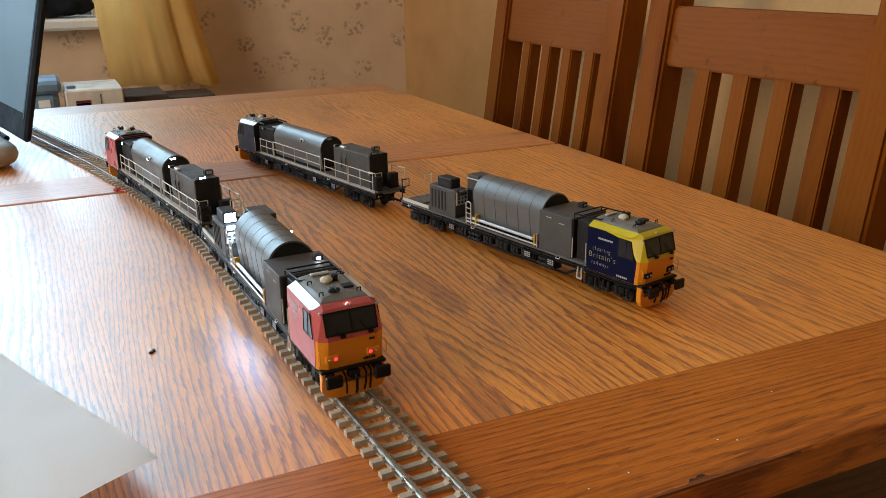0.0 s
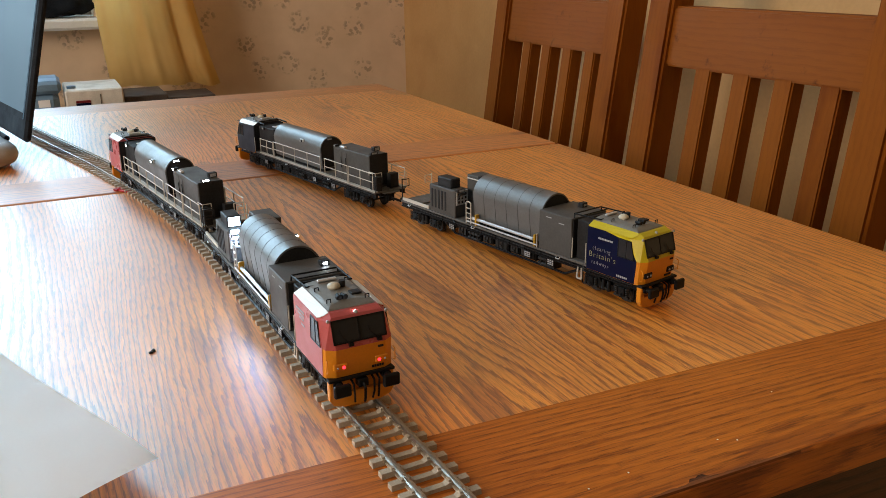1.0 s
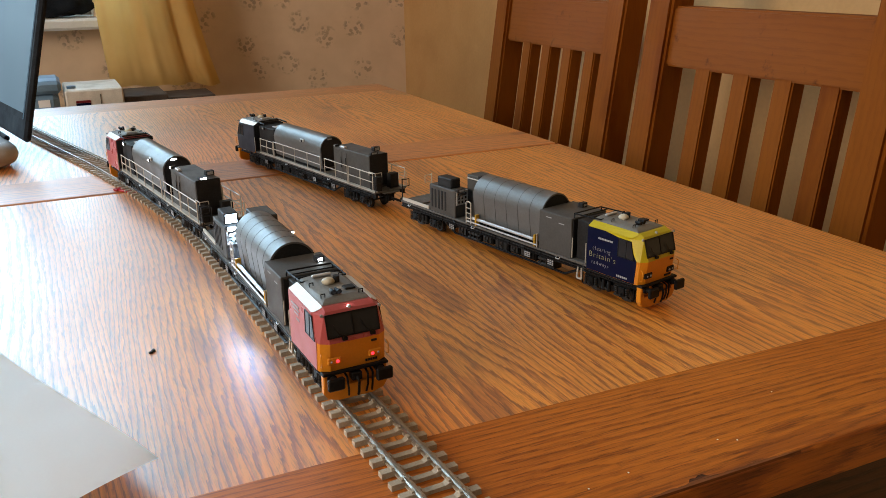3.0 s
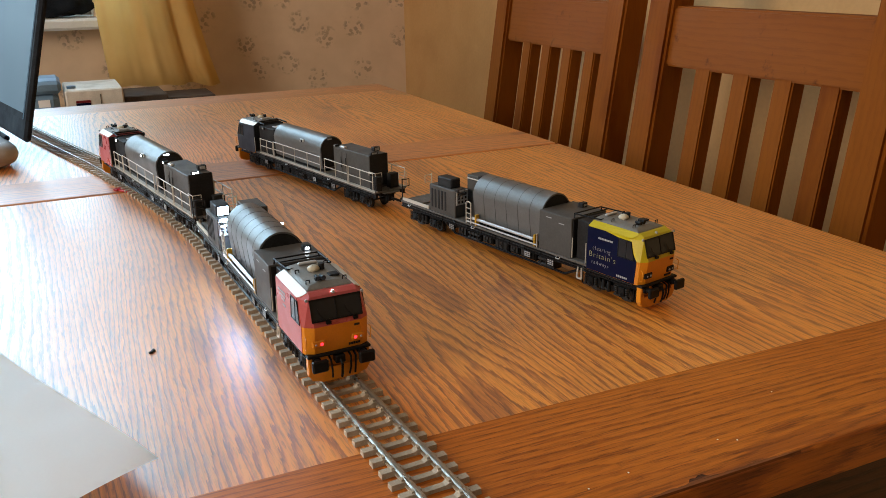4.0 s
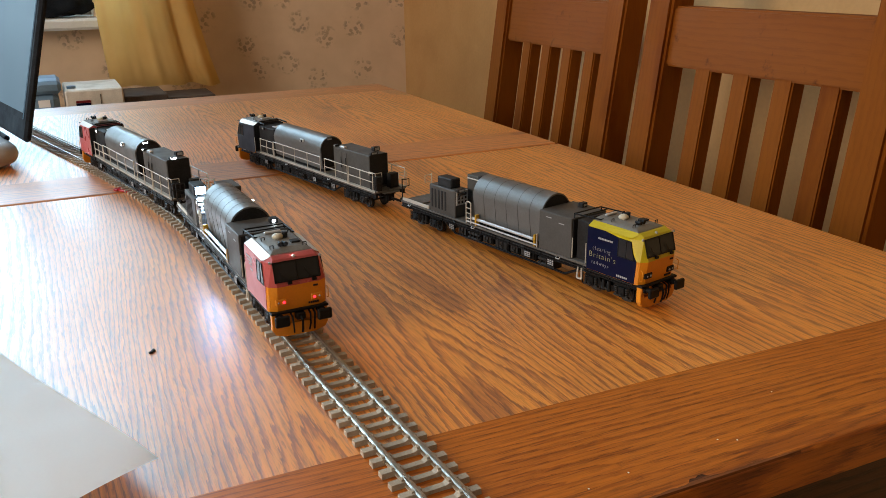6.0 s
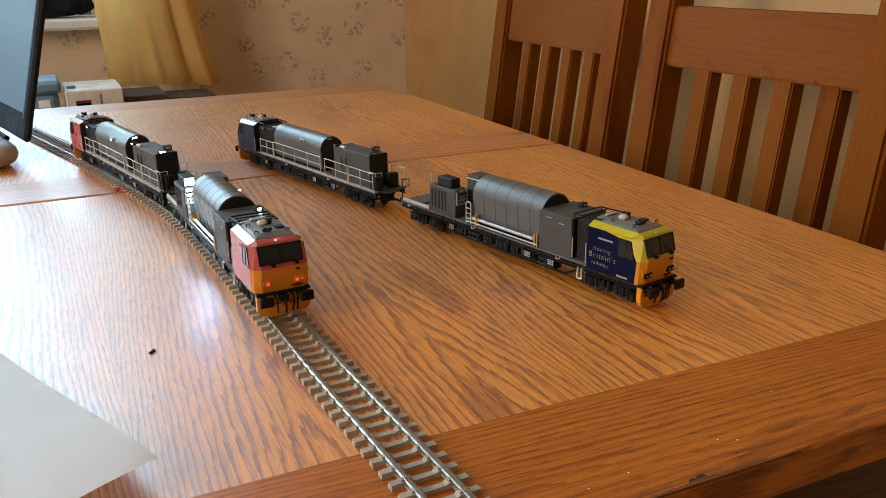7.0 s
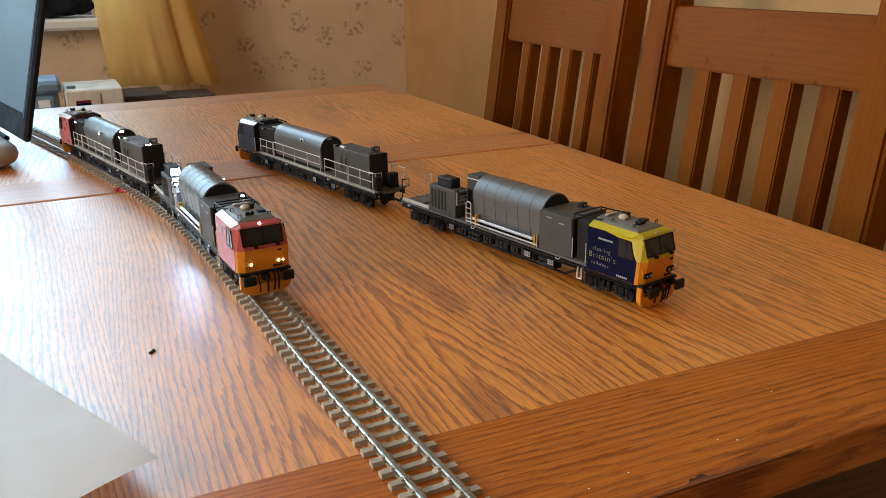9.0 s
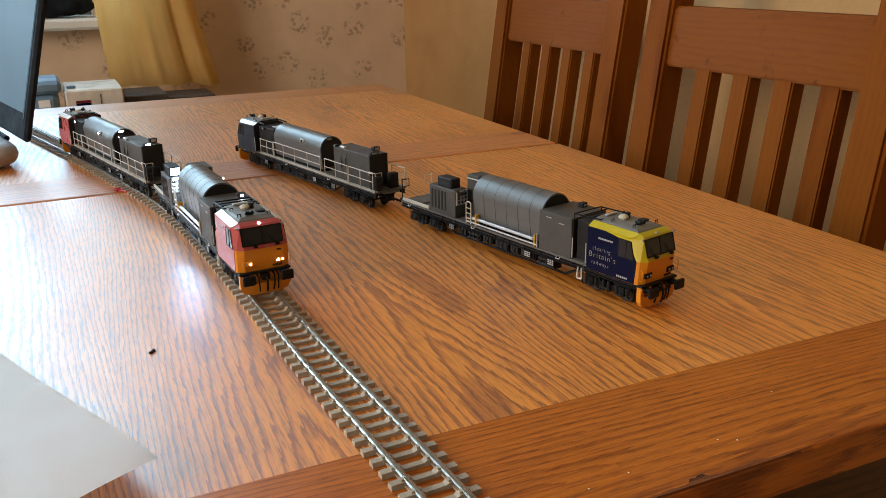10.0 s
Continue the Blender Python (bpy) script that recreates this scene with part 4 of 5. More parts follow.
    for xx in (-18, 0, 16):
        part("pipe_stand", kb(xx - 0.7, xx + 0.7, -16.4, -13.8, 15.9, 19.5), M["dark"], v)
    bm = bmesh.new()
    kpipe(bm, [(36.0, -17.2, 16), (36.0, -17.2, 26)], 0.35)
    part("grab_rail", bm, M["rail_white"], v)
    # low deck at the coupled end
    for sy in (-1, 1):
        part("edge_board", kb(-125, -89, *sorted((sy * 15.0, sy * 16.4)), 15.9, 18.4, bev=0.2), M["rail_white"], v)
    part("load_board", kb(-124, -104, -13, 13, 15.9, 17.0, bev=0.2), M["deck"], v)
    for xx, sy in ((-126, -1), (-126, 1), (-89.5, 1)):
        bm = bmesh.new()
        krod(bm, (xx, sy * 15.6, 15), (xx, sy * 15.6, 34), 0.55, 6)
        kpipe(bm, [(xx, sy * 15.6, 33), (xx, sy * 8.5, 33), (xx, sy * 8.5, 27), (xx, sy * 15.6, 27)], 0.4)
        part("end_rail", bm, M["dark"] if sy < 0 else M["rail_white"], v)
    # pale stirrup step below the cab
    for sy in (-1, 1):
        bm = bmesh.new()
        kpipe(bm, [(74, sy * 15.8, 12), (73.4, sy * 16.2, 5.6), (77.6, sy * 16.2, 5.6), (77, sy * 15.8, 12)], 0.7)
        part("stirrup_step", bm, M["rail_white"], v)
    bm = bmesh.new()
    krod(bm, (-127, 0, 9), (-150, 0, 9), 1.4, 8)
    kbox(bm, -131, -127, -3, 3, 7, 12.5)
    part("drawbar", bm, M["black"], v)
    return v


def vehicle_rear(name, label, liv, lit, wheels, lamps, group):
    """Trailing vehicle: its cab looks the other way, towards -x; local x = 0 is its middle."""
    v = thing(name, label, "model train", group=group)
    underframe(v, -131, 133, (99, -98), 5)
    bogie(v, 98, wheels)
    bogie(v, -96, wheels)
    cab(v, -137, -1, liv, lamps)
    # boxy module with doors
    b = part("equipment_module", kb(62, 121, -13.6, 6.5, 15.9, 46.0, bev=0.5), M["grey"], v, "dark grey box module with doors")
    for xx in (70, 78):
        part("door_panel", kb(xx, xx + 6.6, -13.9, -13.5, 20, 43, bev=0.1), M["grey"], b)
        bm = kb(xx + 5.4, xx + 5.9, -14.5, -14.0, 28, 38)
        part("door_bar", bm, M["black"], b)
    part("roof_hatch", kb(72, 80, -13.0, -10.0, 46.0, 47.6, bev=0.3), M["pipe"], b)
    part("end_panel", kb(121.0, 121.5, -13.0, 5.8, 18, 46.6, bev=0.2), M["dark"], b)
    lamp_unit(v, (66, -12.5, 46.9), (1.6, 2.2, 0.9), (0, -1, 0), lit)
    lamp_unit(v, (117, -6.0, 46.9), (1.6, 3.6, 0.9), (1, 0, 0), lit)
    lamp_unit(v, (108, 2.6, 48.4), (2.2, 3.4, 1.8), (1, 0, 0), False, material=None)
    # tank
    tk = part("tank", tank_shell(-57, 36, 12.6, 36.6, 18.5, 1.5), M["tank"], v, "satin dark grey barrel-topped tank", smooth=30)
    # flat end plate, its dark colour painting the shade of a hollow
    part("tank_end", tank_shell(36.0, 36.5, 11.6, 36.6, 19.5, 1.2), M["dark"], tk, "plate coloured dark for the shade of a sunken tank end")
    part("tank_cradle", kb(-57, 36, -10, 10, 15.9, 18.6), M["black"], v)
    bm = kb(-2, 4, -12.9, -11.8, 40.0, 43.0, bev=0.2)
    part("tank_plate", bm, M["pipe"], tk)
    lamp_unit(v, (1, -13.2, 41.0), (2.0, 0.8, 1.0), (0, -1, 0), lit)
    lamp_unit(v, (37.5, -3.0, 47.0), (0.8, 3.4, 1.0), (1, 0, 0), lit)
    # dark cabinet behind the cab
    part("cab_cabinet", kb(-90, -57.4, -12.5, 12.5, 15.9, 43.5, bev=0.5), M["dark"], v)
    lamp_unit(v, (-78, -13.4, 42.2), (2.0, 0.9, 1.2), (0, -1, 0), lit)
    part("cabinet_plate", kb(-72, -64, -6, 2, 43.5, 44.5, bev=0.2), M["pipe"], v)
    # walkway with its railings on both sides
    for sy in (-1, 1):
        part("walkway", kb(-83, 134, *sorted((sy * 13.8, sy * 17.4)), 15.9, 16.7), M["rail_white"], v, "pale footboard")
        handrail(v, [-80, -66, -52.5], sy * 17.2, 16.7, 31.6, label="cream tubular handrail")
        for xs in ([-50.5, -30, -7, 18, 42.4], [50.6, 69.5, 90], [92, 111, 131]):
            handrail(v, xs, sy * 17.2, 16.7, 32.5)
    # end platform with pillar box and rails
    part("end_cabinet", kb(123, 129, 3, 12, 15.9, 29, bev=0.4), M["dark"], v)
    part("end_cabinet", kb(122.2, 132.5, -14.6, -8.4, 15.9, 28.5, bev=0.4), M["dark"], v)
    bm = bmesh.new()
    kpipe(bm, [(122.5, -15.2, 29), (122.5, -15.2, 32.5), (132.3, -15.2, 32.5), (132.3, -15.2, 29)], 0.35)
    kpipe(bm, [(132.3, -15.2, 32.5), (132.3, -8.4, 32.5), (132.3, -8.4, 28.6)], 0.35)
    part("cabinet_rail", bm, M["rail_white"], v)
    for sy in (-1, 1):
        bm = bmesh.new()
        kpipe(bm, [(134, sy * 16.5, 16), (134, sy * 16.5, 30), (134, sy * 8.5, 30), (134, sy * 8.5, 24), (134, sy * 16.5, 24)], 0.4)
        part("end_rail", bm, M["dark"] if sy < 0 else M["rail_white"], v)
    part("end_step", kb(126, 136, -8, 8, 13.5, 14.3), M["deck"], v)
    bm = bmesh.new()
    krod(bm, (131, 0, 9), (148, 0, 9), 1.1, 8)
    kbox(bm, 131, 134, -3, 3, 7, 12.5)
    part("drawbar", bm, M["black"], v)
    return v


M["panel"] = paint("pale_panel", (0.48, 0.49, 0.50), 0.4, grain=900, dirt=0.15)
# glow of a box face lit by nearby lamps, not a lamp itself
M["face_glow"] = glow("lit_face_glow", (0.55, 0.78, 1.0), 8.0)

M["navy"] = paint("livery_blue_black", (0.010, 0.011, 0.024), 0.5, grain=900, vary=0.08, dirt=0.08)
BLUE = dict(front_low="amber", front_up="yellow", side="blue", cant="yellow", cluster="black", front_label="warning orange cab front", side_label="dark blue cab side with lettering")
RED = dict(front_low="amber", front_up="red", side="red", cant="white", cluster="amber", front_label="warning orange cab front", side_label="red cab side with pale emblem")
GREY_END = dict(front_low="amber", front_up="navy", side="navy", cant="white", cluster="black", front_label="warning orange cab front", side_label="dark blue cab side")
RED_END = dict(RED)

parked_wheels, parked_lamps, head_lamps, tail_lamps, run_wheels = [], [], [], [], []
parked_front = vehicle_front("rail_vehicle", "parked model rail vehicle with blue and yellow cab on the table", BLUE, False, parked_wheels, parked_lamps, "model trains")
parked_front.matrix_basis = pose(0.3040, 0.5227, 0.0007, 0, 0, -77.07)
parked_rear = vehicle_rear("rail_vehicle", "parked dark grey model rail vehicle with railings", GREY_END, False, parked_wheels, parked_lamps, "model trains")
parked_rear.matrix_basis = pose(0.2328, 0.8111, 0.0007, 0, 0, -76.88)
run_front = vehicle_front("rail_vehicle", "running model rail vehicle with red and orange cab and lit lamps", RED, True, run_wheels, head_lamps, "model trains")
run_rear = vehicle_rear("rail_vehicle", "running dark grey model rail vehicle with railings and lit lamps", RED_END, True, run_wheels, tail_lamps, "model trains")

# side lettering on the blue cab: slogan in words, company name and number as bars
cab_ob = [c for c in parked_front.children if c.name.startswith("cab") and c.type == "EMPTY"][0]
side_m = lambda x, z: Matrix.Translation(kp((x, -17.88, z))) @ pose(0, 0, 0, 90, 0, 0)
words("clearing", 0.0038, M["letter_white"], cab_ob, side_m(87.5, 28.6), "slogan_word")
words("Britain's", 0.0054, M["letter_lime"], cab_ob, side_m(84.6, 23.4), "slogan_word")
words("railways", 0.0036, M["letter_white"], cab_ob, side_m(87.0, 19.0), "slogan_word")
bm = bmesh.new()
for i in range(9):
    kbox(bm, 92 + i * 1.35, 93.0 + i * 1.35, -18.0, -17.8, 36.6, 37.8)
part("name_bars", bm, M["letter_white"], cab_ob)
bm = bmesh.new()
for i in range(6):
    kbox(bm, 108 + i * 1.5, 109.1 + i * 1.5, -18.0, -17.85, 15.6, 16.9)
part("number_bars", bm, M["letter_white"], cab_ob)
# pale emblem on the red cab
cab_red = [c for c in run_front.children if c.name.startswith("cab") and c.type == "EMPTY"][0]
bm = bmesh.new()
for i, (a, b_) in enumerate(((0, 12), (2.4, 12), (4.8, 11.0))):
    kbox(bm, 87 + a, 87 + b_, -17.95, -17.5, 37.6 - i * 2.0, 38.6 - i * 2.0)
kbox(bm, 94, 99, -17.95, -17.5, 30.6, 31.8)
part("emblem", bm, M["letter_white"], cab_red)


def ball(r, mats):
    """Lamp ball of two colours: the +x half takes the first material, the -x half the second."""
    bm = bmesh.new()
    bmesh.ops.create_uvsphere(bm, u_segments=16, v_segments=8, radius=r, matrix=Matrix.Rotation(radians(90), 4, "Y"))
    for f in bm.faces:
        f.material_index = 0 if f.calc_center_median().x > 0 else 1
    return mesh_of("lamp", bm, mats, 60)


turning_lamps = []
for cl, p, r, k, sy in head_lamps:
    first, second = (M["led_red"], M["led_head"]) if k == 0 else ((M["lens_off"], M["led_head"]) if k == 2 or sy > 0 else (M["lens_off"], M["lens_off"]))
    ob = new("lamp", ball(r * K, [first, second]))
    ob.parent = cl
    ob.matrix_basis = pose(*kp(p))
    if first is not second:
        tagged(ob, "two-colour lamp, dark or red, then white")
        turning_lamps.append((ob, p))
for cl, p, r, k, sy in tail_lamps + parked_lamps:
    ob = new("lamp", ball(r * K, [M["lens_off"], M["lens_off"]]))
    ob.parent = cl
    ob.matrix_basis = pose(*kp(p))


# ---- things on and behind the table ----
# sheet of paper with a lifted corner
bm = bmesh.new()
N = 48
grid = [[None] * (N + 1) for _ in range(N + 1)]
for i in range(N + 1):
    for j in range(N + 1):
        p, q = i / N, j / N
        lift = 0.011 * math.exp(-(p * p + q * q) * 9.0) + 0.0006 + 0.0008 * (1 + math.sin(p * 5 + q * 3))
        grid[i][j] = bm.verts.new((p * 0.297, q * 0.21, lift))
for i in range(N):
    for j in range(N):
        bm.faces.new((grid[i][j], grid[i + 1][j], grid[i + 1][j + 1], grid[i][j + 1]))
bmesh.ops.solidify(bm, geom=bm.faces[:], thickness=0.0005)
solid("paper_sheet", bm, M["paper"], "blank white sheet of paper with a lifted corner", "paper", pose(0.0204, 0.3342, 0.0, 0, 0, 111.0), smooth=60)

# laptop
M["laptop_dark"] = paint("laptop_dark_plastic", (0.016, 0.020, 0.028), 0.75, grain=500, spec=0.1)
M["laptop_silver"] = paint("laptop_silver_plastic", (0.40, 0.41, 0.43), 0.35, metal=0.0, grain=500, vary=0.06, dirt=0.1)


def screen_glow():
    m, nt, b = shader("lit_laptop_screen")
    v = coords(nt, (1, 1, 1))
    col = ramp(nt, noise_tex(nt, v, 4, 2), [(0.3, (0.16, 0.27, 0.36)), (0.7, (0.24, 0.37, 0.47))])
    b.inputs["Base Color"].default_value = (0.02, 0.03, 0.04, 1)
    b.inputs["Roughness"].default_value = 0.55
    b.inputs["Specular IOR Level"].default_value = 0.12
    nt.links.new(col, b.inputs["Emission Color"])
    b.inputs["Emission Strength"].default_value = 0.5
    return m


M["screen"] = screen_glow()
LAP = pose(-0.031, 1.04, 0.0, 0, 0, 103.0)   # local x runs along the hinge, local +y away from the track
laptop = thing("laptop", "open dark laptop with a silver base and lit screen", "laptop", LAP)
lid = thing_part("lid", laptop, pose(0, 0, 0.026, 15, 0, 0))
part("lid_shell", bm_box(0, 0.345, -0.008, 0.0, 0.0, 0.235, bev=0.003), M["laptop_dark"], lid)
part("screen", bm_box(0.012, 0.333, 0.0001, 0.0012, 0.024, 0.224), M["screen"], lid, "lit bluish screen")
part("task_bar", bm_box(0.012, 0.333, 0.0013, 0.0016, 0.024, 0.031), M["laptop_dark"], lid)
bm = bmesh.new()
rr_ = 0.022
plan = []
for cx_, cy_, a0_ in ((0.349 - rr_, 0.24 - rr_, 0), (-0.016 + rr_, 0.24 - rr_, 90), (-0.016 + rr_, 0.006 + rr_, 180), (0.349 - rr_, 0.006 + rr_, 270)):
    plan += [(cx_ + rr_ * math.cos(radians(a0_ + k * 15)), cy_ + rr_ * math.sin(radians(a0_ + k * 15))) for k in range(7)]
rings = []
mx_, my_ = 0.1665, 0.123
for z_, inset in ((0.002, 0.010), (0.006, 0.004), (0.011, 0.001), (0.016, 0.0), (0.021, 0.001), (0.025, 0.004), (0.028, 0.010)):
    rings += [(mx_ + (x_ - mx_) * (1 - inset / 0.18), my_ + (y_ - my_) * (1 - inset / 0.117), z_) for x_, y_ in plan]
hull(bm, rings)
part("base", bm, M["laptop_silver"], laptop, "silver base with rounded corners", smooth=50)
part("keyboard", bm_box(0.02, 0.325, 0.05, 0.16, 0.0282, 0.030, bev=0.0005), M["laptop_dark"], laptop)
for px in (0.05, 0.30):
    part("hinge", bm_rod((px - 0.018, 0.010, 0.027), (px + 0.018, 0.010, 0.027), 0.003, 12), M["laptop_dark"], laptop)
    for py in (0.03, 0.21):
        part("foot", bm_rod((px, py, 0.0), (px, py, 0.005), 0.008, 12), M["laptop_dark"], laptop)

# red clip under the track at the joint of the table
bm = bmesh.new()
box(bm, -0.016, 0.016, -0.0025, 0.0025, 0.0, 0.0018, 0.0005)
box(bm, -0.016, -0.010, -0.004, 0.004, 0.0, 0.0024, 0.0005)
solid("plastic_clip", bm, M["red_plastic"], "flat red plastic clip lying beside the track", "clip", pose(0.0570, 0.8610, 0.0, 0, 0, -60))

# crumbs on the border board
for cx_, cy_ in ((0.1814, 0.2506), (0.2036, 0.2531), (0.2565, 0.2568), (0.2644, 0.2527), (0.3129, 0.2802)):
    bm = bmesh.new()
    bmesh.ops.create_icosphere(bm, subdivisions=1, radius=0.00045)
    for v_ in bm.verts:
        v_.co = v_.co * random.uniform(0.6, 1.3)
        v_.co.z *= 0.5
    low_ = min(v_.co.z for v_ in bm.verts)
    solid("crumb", bm, M["paper"], "tiny pale crumb lying on the table", "crumb", pose(cx_, cy_, -low_), group="crumbs on the table")

# small dark knot hole plug and crumbs
bm = bmesh.new()
for i in range(6):
    rod(bm, (random.uniform(-0.0022, 0.0022), random.uniform(-0.0026, 0.0026), 0.0), (random.uniform(-0.0022, 0.0022), random.uniform(-0.0026, 0.0026), 0.0003), 0.0009, 6)
solid("knot", bm, M["black"], "small black knot in the table top", "knot", pose(0.0327, 0.4719, 0.0001))


# curtain with folds
def cloth():
    m, nt, b = shader("yellow_curtain_cloth")
    v = coords(nt, (1, 1, 1))
    col = ramp(nt, noise_tex(nt, v, 9, 3), [(0.3, (0.86, 0.64, 0.27)), (0.7, (0.92, 0.72, 0.34))])
    nt.links.new(col, b.inputs["Base Color"])
    b.inputs["Roughness"].default_value = 0.9
    weave = noise_tex(nt, coords(nt, (900, 900, 220)), 1.0, 2)
    bump(nt, b, weave, 0.3, 0.0005)
    tr = nt.nodes.new("ShaderNodeBsdfTranslucent")
    nt.links.new(col, tr.inputs["Color"])
    mx = nt.nodes.new("ShaderNodeMixShader")
    mx.inputs[0].default_value = 0.42
    nt.links.new(b.outputs[0], mx.inputs[1])
    nt.links.new(tr.outputs[0], mx.inputs[2])
    nt.links.new(mx.outputs[0], nt.nodes["Material Output"].inputs["Surface"])
    return m


M["cloth"] = cloth()
bm = bmesh.new()
cols, rowsn = 90, 26
vg = []
for i in range(cols + 1):
    f = i / cols
    line = []
    for j in range(rowsn + 1):
        g = j / rowsn
        z = 1.62 - g * (1.62 + 0.054 + 0.011 * f + 0.002 * math.sin(f * 23))
        x0, x1 = 0.068 + 0.062 * g + 0.009 * g ** 12, 0.300 + 0.088 * g ** 6
        x = x0 + (x1 - x0) * f

        def crest(at, wide):
            return math.exp(-((f - at) / wide) ** 2)
        fold = 0.034 * crest(0.74 + 0.03 * (1 - g), 0.06) - 0.012 * crest(0.18, 0.16) - 0.016 * crest(0.45, 0.06) - 0.024 * crest(0.90, 0.07)
        fold += 0.0016 * math.sin(f * 27 + 2.0 * g) + 0.0006 * math.sin(f * 67 + 5 * g)
        line.append(bm.verts.new((x, 2.125 + fold, z)))
    vg.append(line)
for i in range(cols):
    for j in range(rowsn):
        bm.faces.new((vg[i][j], vg[i + 1][j], vg[i + 1][j + 1], vg[i][j + 1]))
bmesh.ops.solidify(bm, geom=bm.faces[:], thickness=0.002)
solid("curtain", bm, M["cloth"], "heavy yellow curtain hanging in soft folds beside the window", "curtain", smooth=80)
bm = bmesh.new()
rod(bm, (-1.6, 2.14, 1.63), (0.6, 2.14, 1.63), 0.012, 12)
for xx in (-1.55, 0.55):
    rod(bm, (xx, 2.14, 1.63), (xx, 2.25, 1.63), 0.008, 8)
solid("curtain_rail", bm, M["gloss_white"], "plain curtain pole above the window", "curtain pole", smooth=40)

# low cupboard under the window with a tub and a box on it
M["bench"] = paint("pale_laminate", (0.45, 0.35, 0.24), 0.5, grain=120, vary=0.1)
bench = thing("low_cupboard", "low pale cupboard under the window", "cupboard")
part("top", bm_box(-0.9, 0.38, 1.86, 2.2, -0.17, -0.15, bev=0.003), M["bench"], bench)
part("body", bm_box(-0.88, 0.36, 1.88, 2.2, WZ0, -0.1702), M["bench"], bench)
for i in range(2):
    part("door", bm_box(-0.87 + i * 0.61, -0.275 + i * 0.61, 1.862, 1.88, WZ0 + 0.06, -0.18, bev=0.002), M["bench"], bench)

M["tub"] = paint("blue_plastic", (0.20, 0.32, 0.46), 0.4, grain=300, vary=0.06)
M["carton"] = paint("pale_card", (0.74, 0.68, 0.60), 0.6, grain=300, vary=0.06)
tub = thing("plastic_tub", "blue-grey plastic tub with a lid on the cupboard", "tub")
part("body", bm_box(-0.10, 0.022, 1.90, 2.02, -0.15, -0.034, bev=0.012), M["tub"], tub)
part("lid", bm_box(-0.104, 0.0285, 1.896, 2.024, -0.034, -0.008, bev=0.007), M["tub"], tub)
part("label", bm_box(-0.018, 0.004, 1.8985, 1.8995, -0.060, -0.045), M["paper"], tub)
carton = thing("game_box", "pale printed cardboard box on the cupboard", "box")
part("body", bm_box(0.033, 0.146, 1.90, 2.06, -0.15, -0.030, bev=0.003), M["carton"], carton)
part("flap_seam", bm_box(0.1000, 0.1010, 1.8985, 1.9005, -0.148, -0.04), M["dark"], carton)
part("print", bm_box(0.052, 0.080, 1.8985, 1.8995, -0.056, -0.051), M["maroon"], carton)
part("print", bm_box(0.052, 0.080, 1.8985, 1.8995, -0.066, -0.0565), M["blue"], carton)
bm = bmesh.new()
rod(bm, (0.048, 1.94, -0.030), (0.048, 1.94, -0.025), 0.009, 12)
solid("bottle_cap", bm, M["tub"], "small blue cap lying on the box", "cap")

# two dark boxes beside it, added to stand for the shade below the curtain
M["shade_card"] = paint("curtain_shade_brown", (0.085, 0.062, 0.050), 0.7, grain=200, vary=0.2)
for bx0, bx1, by0, btop in ((0.150, 0.238, 1.935, -0.054), (0.242, 0.345, 1.96, -0.066)):
    case = thing("shade_box", "dark brown lidded box added for the shade under the curtain", "box", group="boxes on the cupboard")
    part("body", bm_box(bx0 + 0.002, bx1 - 0.002, by0 + 0.002, 2.07, -0.15, btop - 0.016, bev=0.002), M["shade_card"], case)
    part("lid", bm_box(bx0, bx1, by0, 2.072, btop - 0.0158, btop, bev=0.002), M["shade_card"], case)

# dark bag on the sill
bm = bmesh.new()
bmesh.ops.create_icosphere(bm, subdivisions=4, radius=1.0)
for v_ in bm.verts:
    n_ = noise.noise(v_.co * 2.3) * 0.22 + noise.noise(v_.co * 6.0) * 0.08
    v_.co = Vector((v_.co.x * 0.10, v_.co.y * 0.05, max(-0.6, v_.co.z) * 0.05)) * (1 + n_)
lowest = min(v_.co.z for v_ in bm.verts)
solid("dark_bag", bm, M["laptop_dark"], "crumpled black bag lying on the window sill", "bag", pose(0.03, 2.262, 0.0975 - lowest), smooth=70)


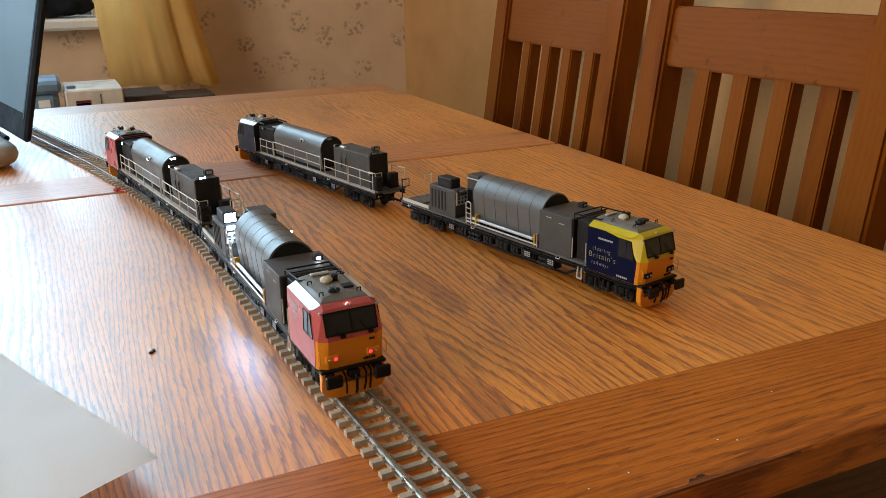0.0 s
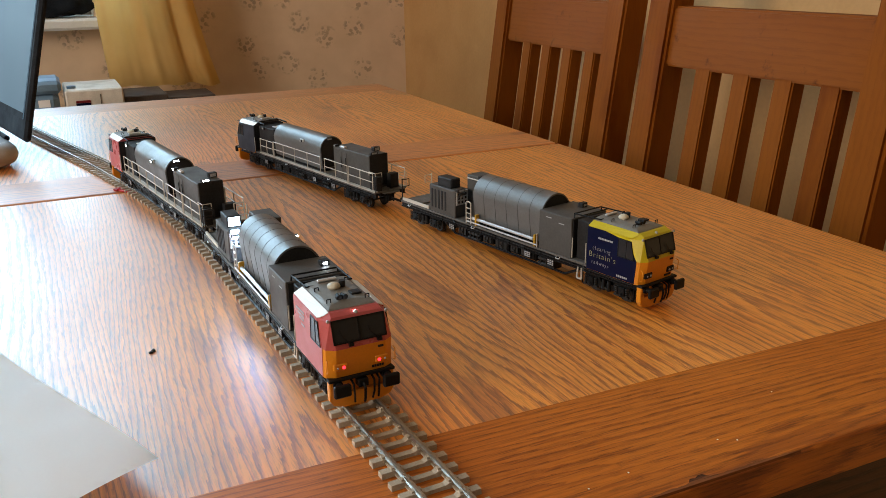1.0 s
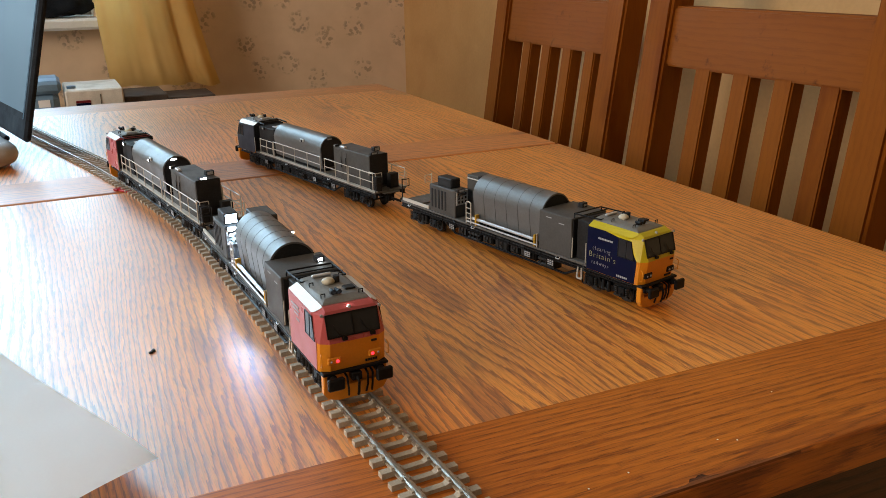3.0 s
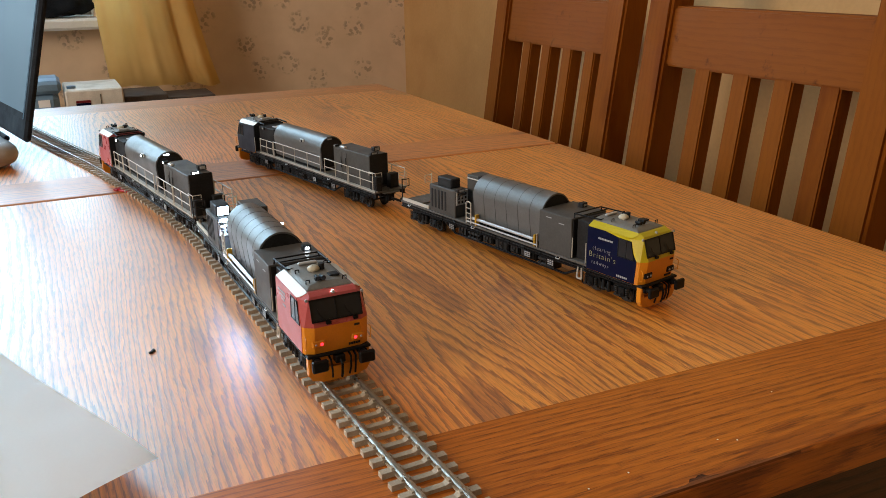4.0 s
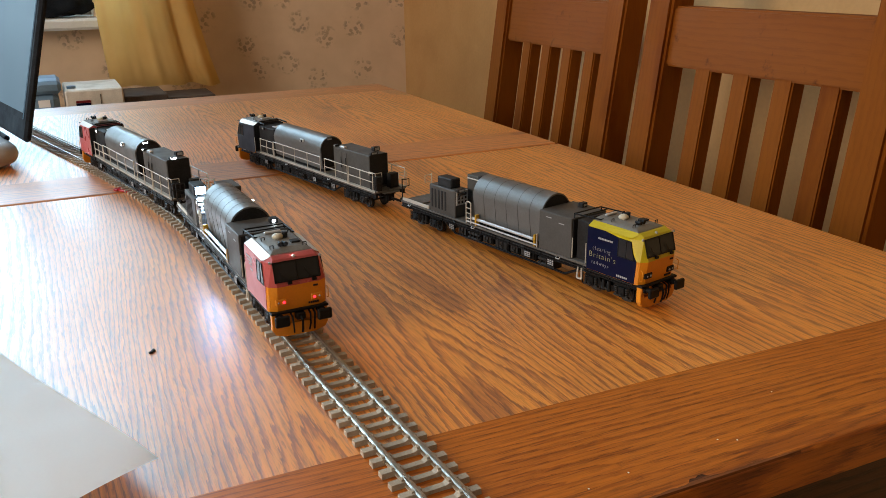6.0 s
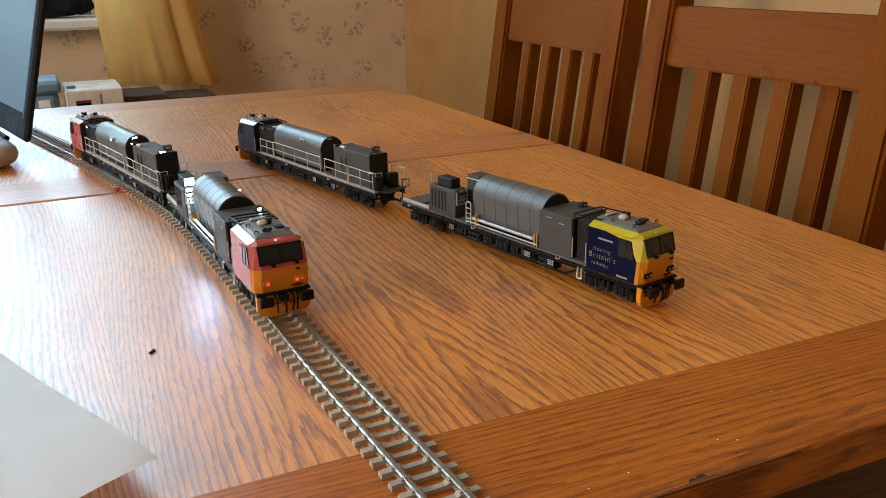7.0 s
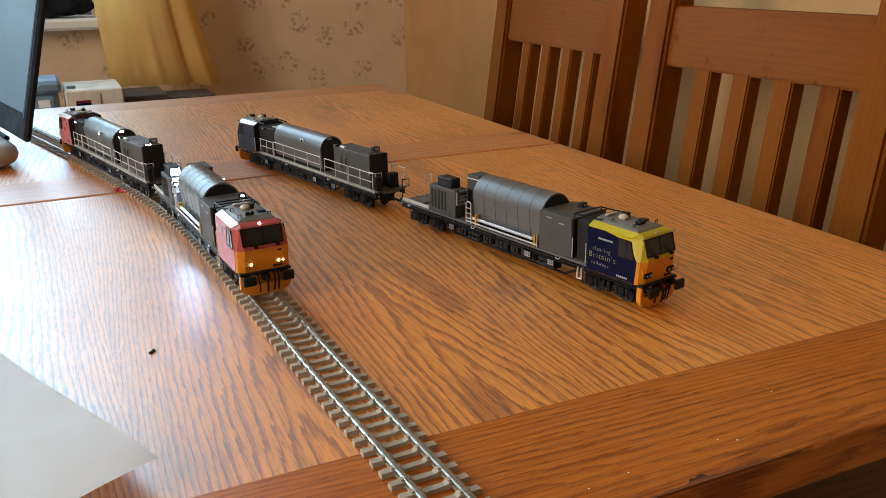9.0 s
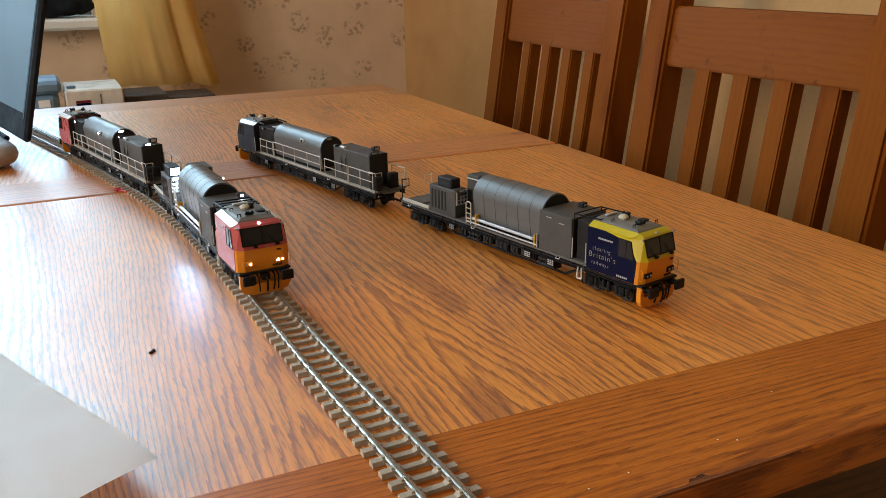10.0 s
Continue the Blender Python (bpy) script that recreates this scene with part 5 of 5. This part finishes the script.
# ---- motion ----
FRONT_Y = [(0.0, 0.3659), (0.5, 0.3584), (1.0, 0.3557), (1.5, 0.3553), (2.0, 0.3553), (2.5, 0.3575), (3.0, 0.3635), (3.5, 0.3732), (4.0, 0.3853), (4.5, 0.3995),
           (5.0, 0.4157), (5.5, 0.4321), (6.0, 0.4487), (6.5, 0.4649), (7.0, 0.4807), (7.5, 0.4965), (8.0, 0.5098), (8.5, 0.5179), (9.0, 0.5207), (9.5, 0.5217), (10.0, 0.5217)]


def front_arc(t):
    """Arc length of the leading face, smooth between the rows."""
    ts = [r[0] for r in FRONT_Y]
    ys = [r[1] for r in FRONT_Y]
    i = min(max(int(t / 0.5), 0), len(ts) - 2)
    f = (t - ts[i]) / 0.5
    p0, p1, p2, p3 = ys[max(i - 1, 0)], ys[i], ys[i + 1], ys[min(i + 2, len(ys) - 1)]
    m1, m2 = (p2 - p0) / 2, (p3 - p1) / 2
    y = (2 * f**3 - 3 * f**2 + 1) * p1 + (f**3 - 2 * f**2 + f) * m1 + (-2 * f**3 + 3 * f**2) * p2 + (f**3 - f**2) * m2
    return arc_of(y)


def on_bogies(a_front, back, ahead, behind):
    """Pose of a vehicle whose middle lies back metres behind the leading face, carried by bogies at +ahead and -behind."""
    x0, y0, _ = on_track(a_front + back - ahead)
    x1, y1, _ = on_track(a_front + back + behind)
    f = ahead / (ahead + behind)
    return pose(x0 + (x1 - x0) * f, y0 + (y1 - y0) * f, RAIL_TOP, 0, 0, math.degrees(math.atan2(y0 - y1, x0 - x1)))


def motions():
    times = [i * 0.25 for i in range(41)]
    walk(run_front, [(t, on_bogies(front_arc(t), 0.1247, 0.0985, 0.0985)) for t in times])
    walk(run_rear, [(t, on_bogies(front_arc(t), 0.4085, 0.0990, 0.0975)) for t in times])
    start = front_arc(0.0)
    for w, ax in run_wheels:
        walk(w, [(t, pose(ax, 0, 5.6 * K, 0, math.degrees((start - front_arc(t)) / 0.0056), 0)) for t in times])
    for ob, p in turning_lamps:
        q = kp(p)
        walk(ob, [(0.0, pose(*q)), (7.5, pose(*q)), (7.5334, pose(*q, 0, 0, 60)), (7.5667, pose(*q, 0, 0, 120)), (7.6, pose(*q, 0, 0, 180)), (10.0, pose(*q, 0, 0, 180))])


motions()
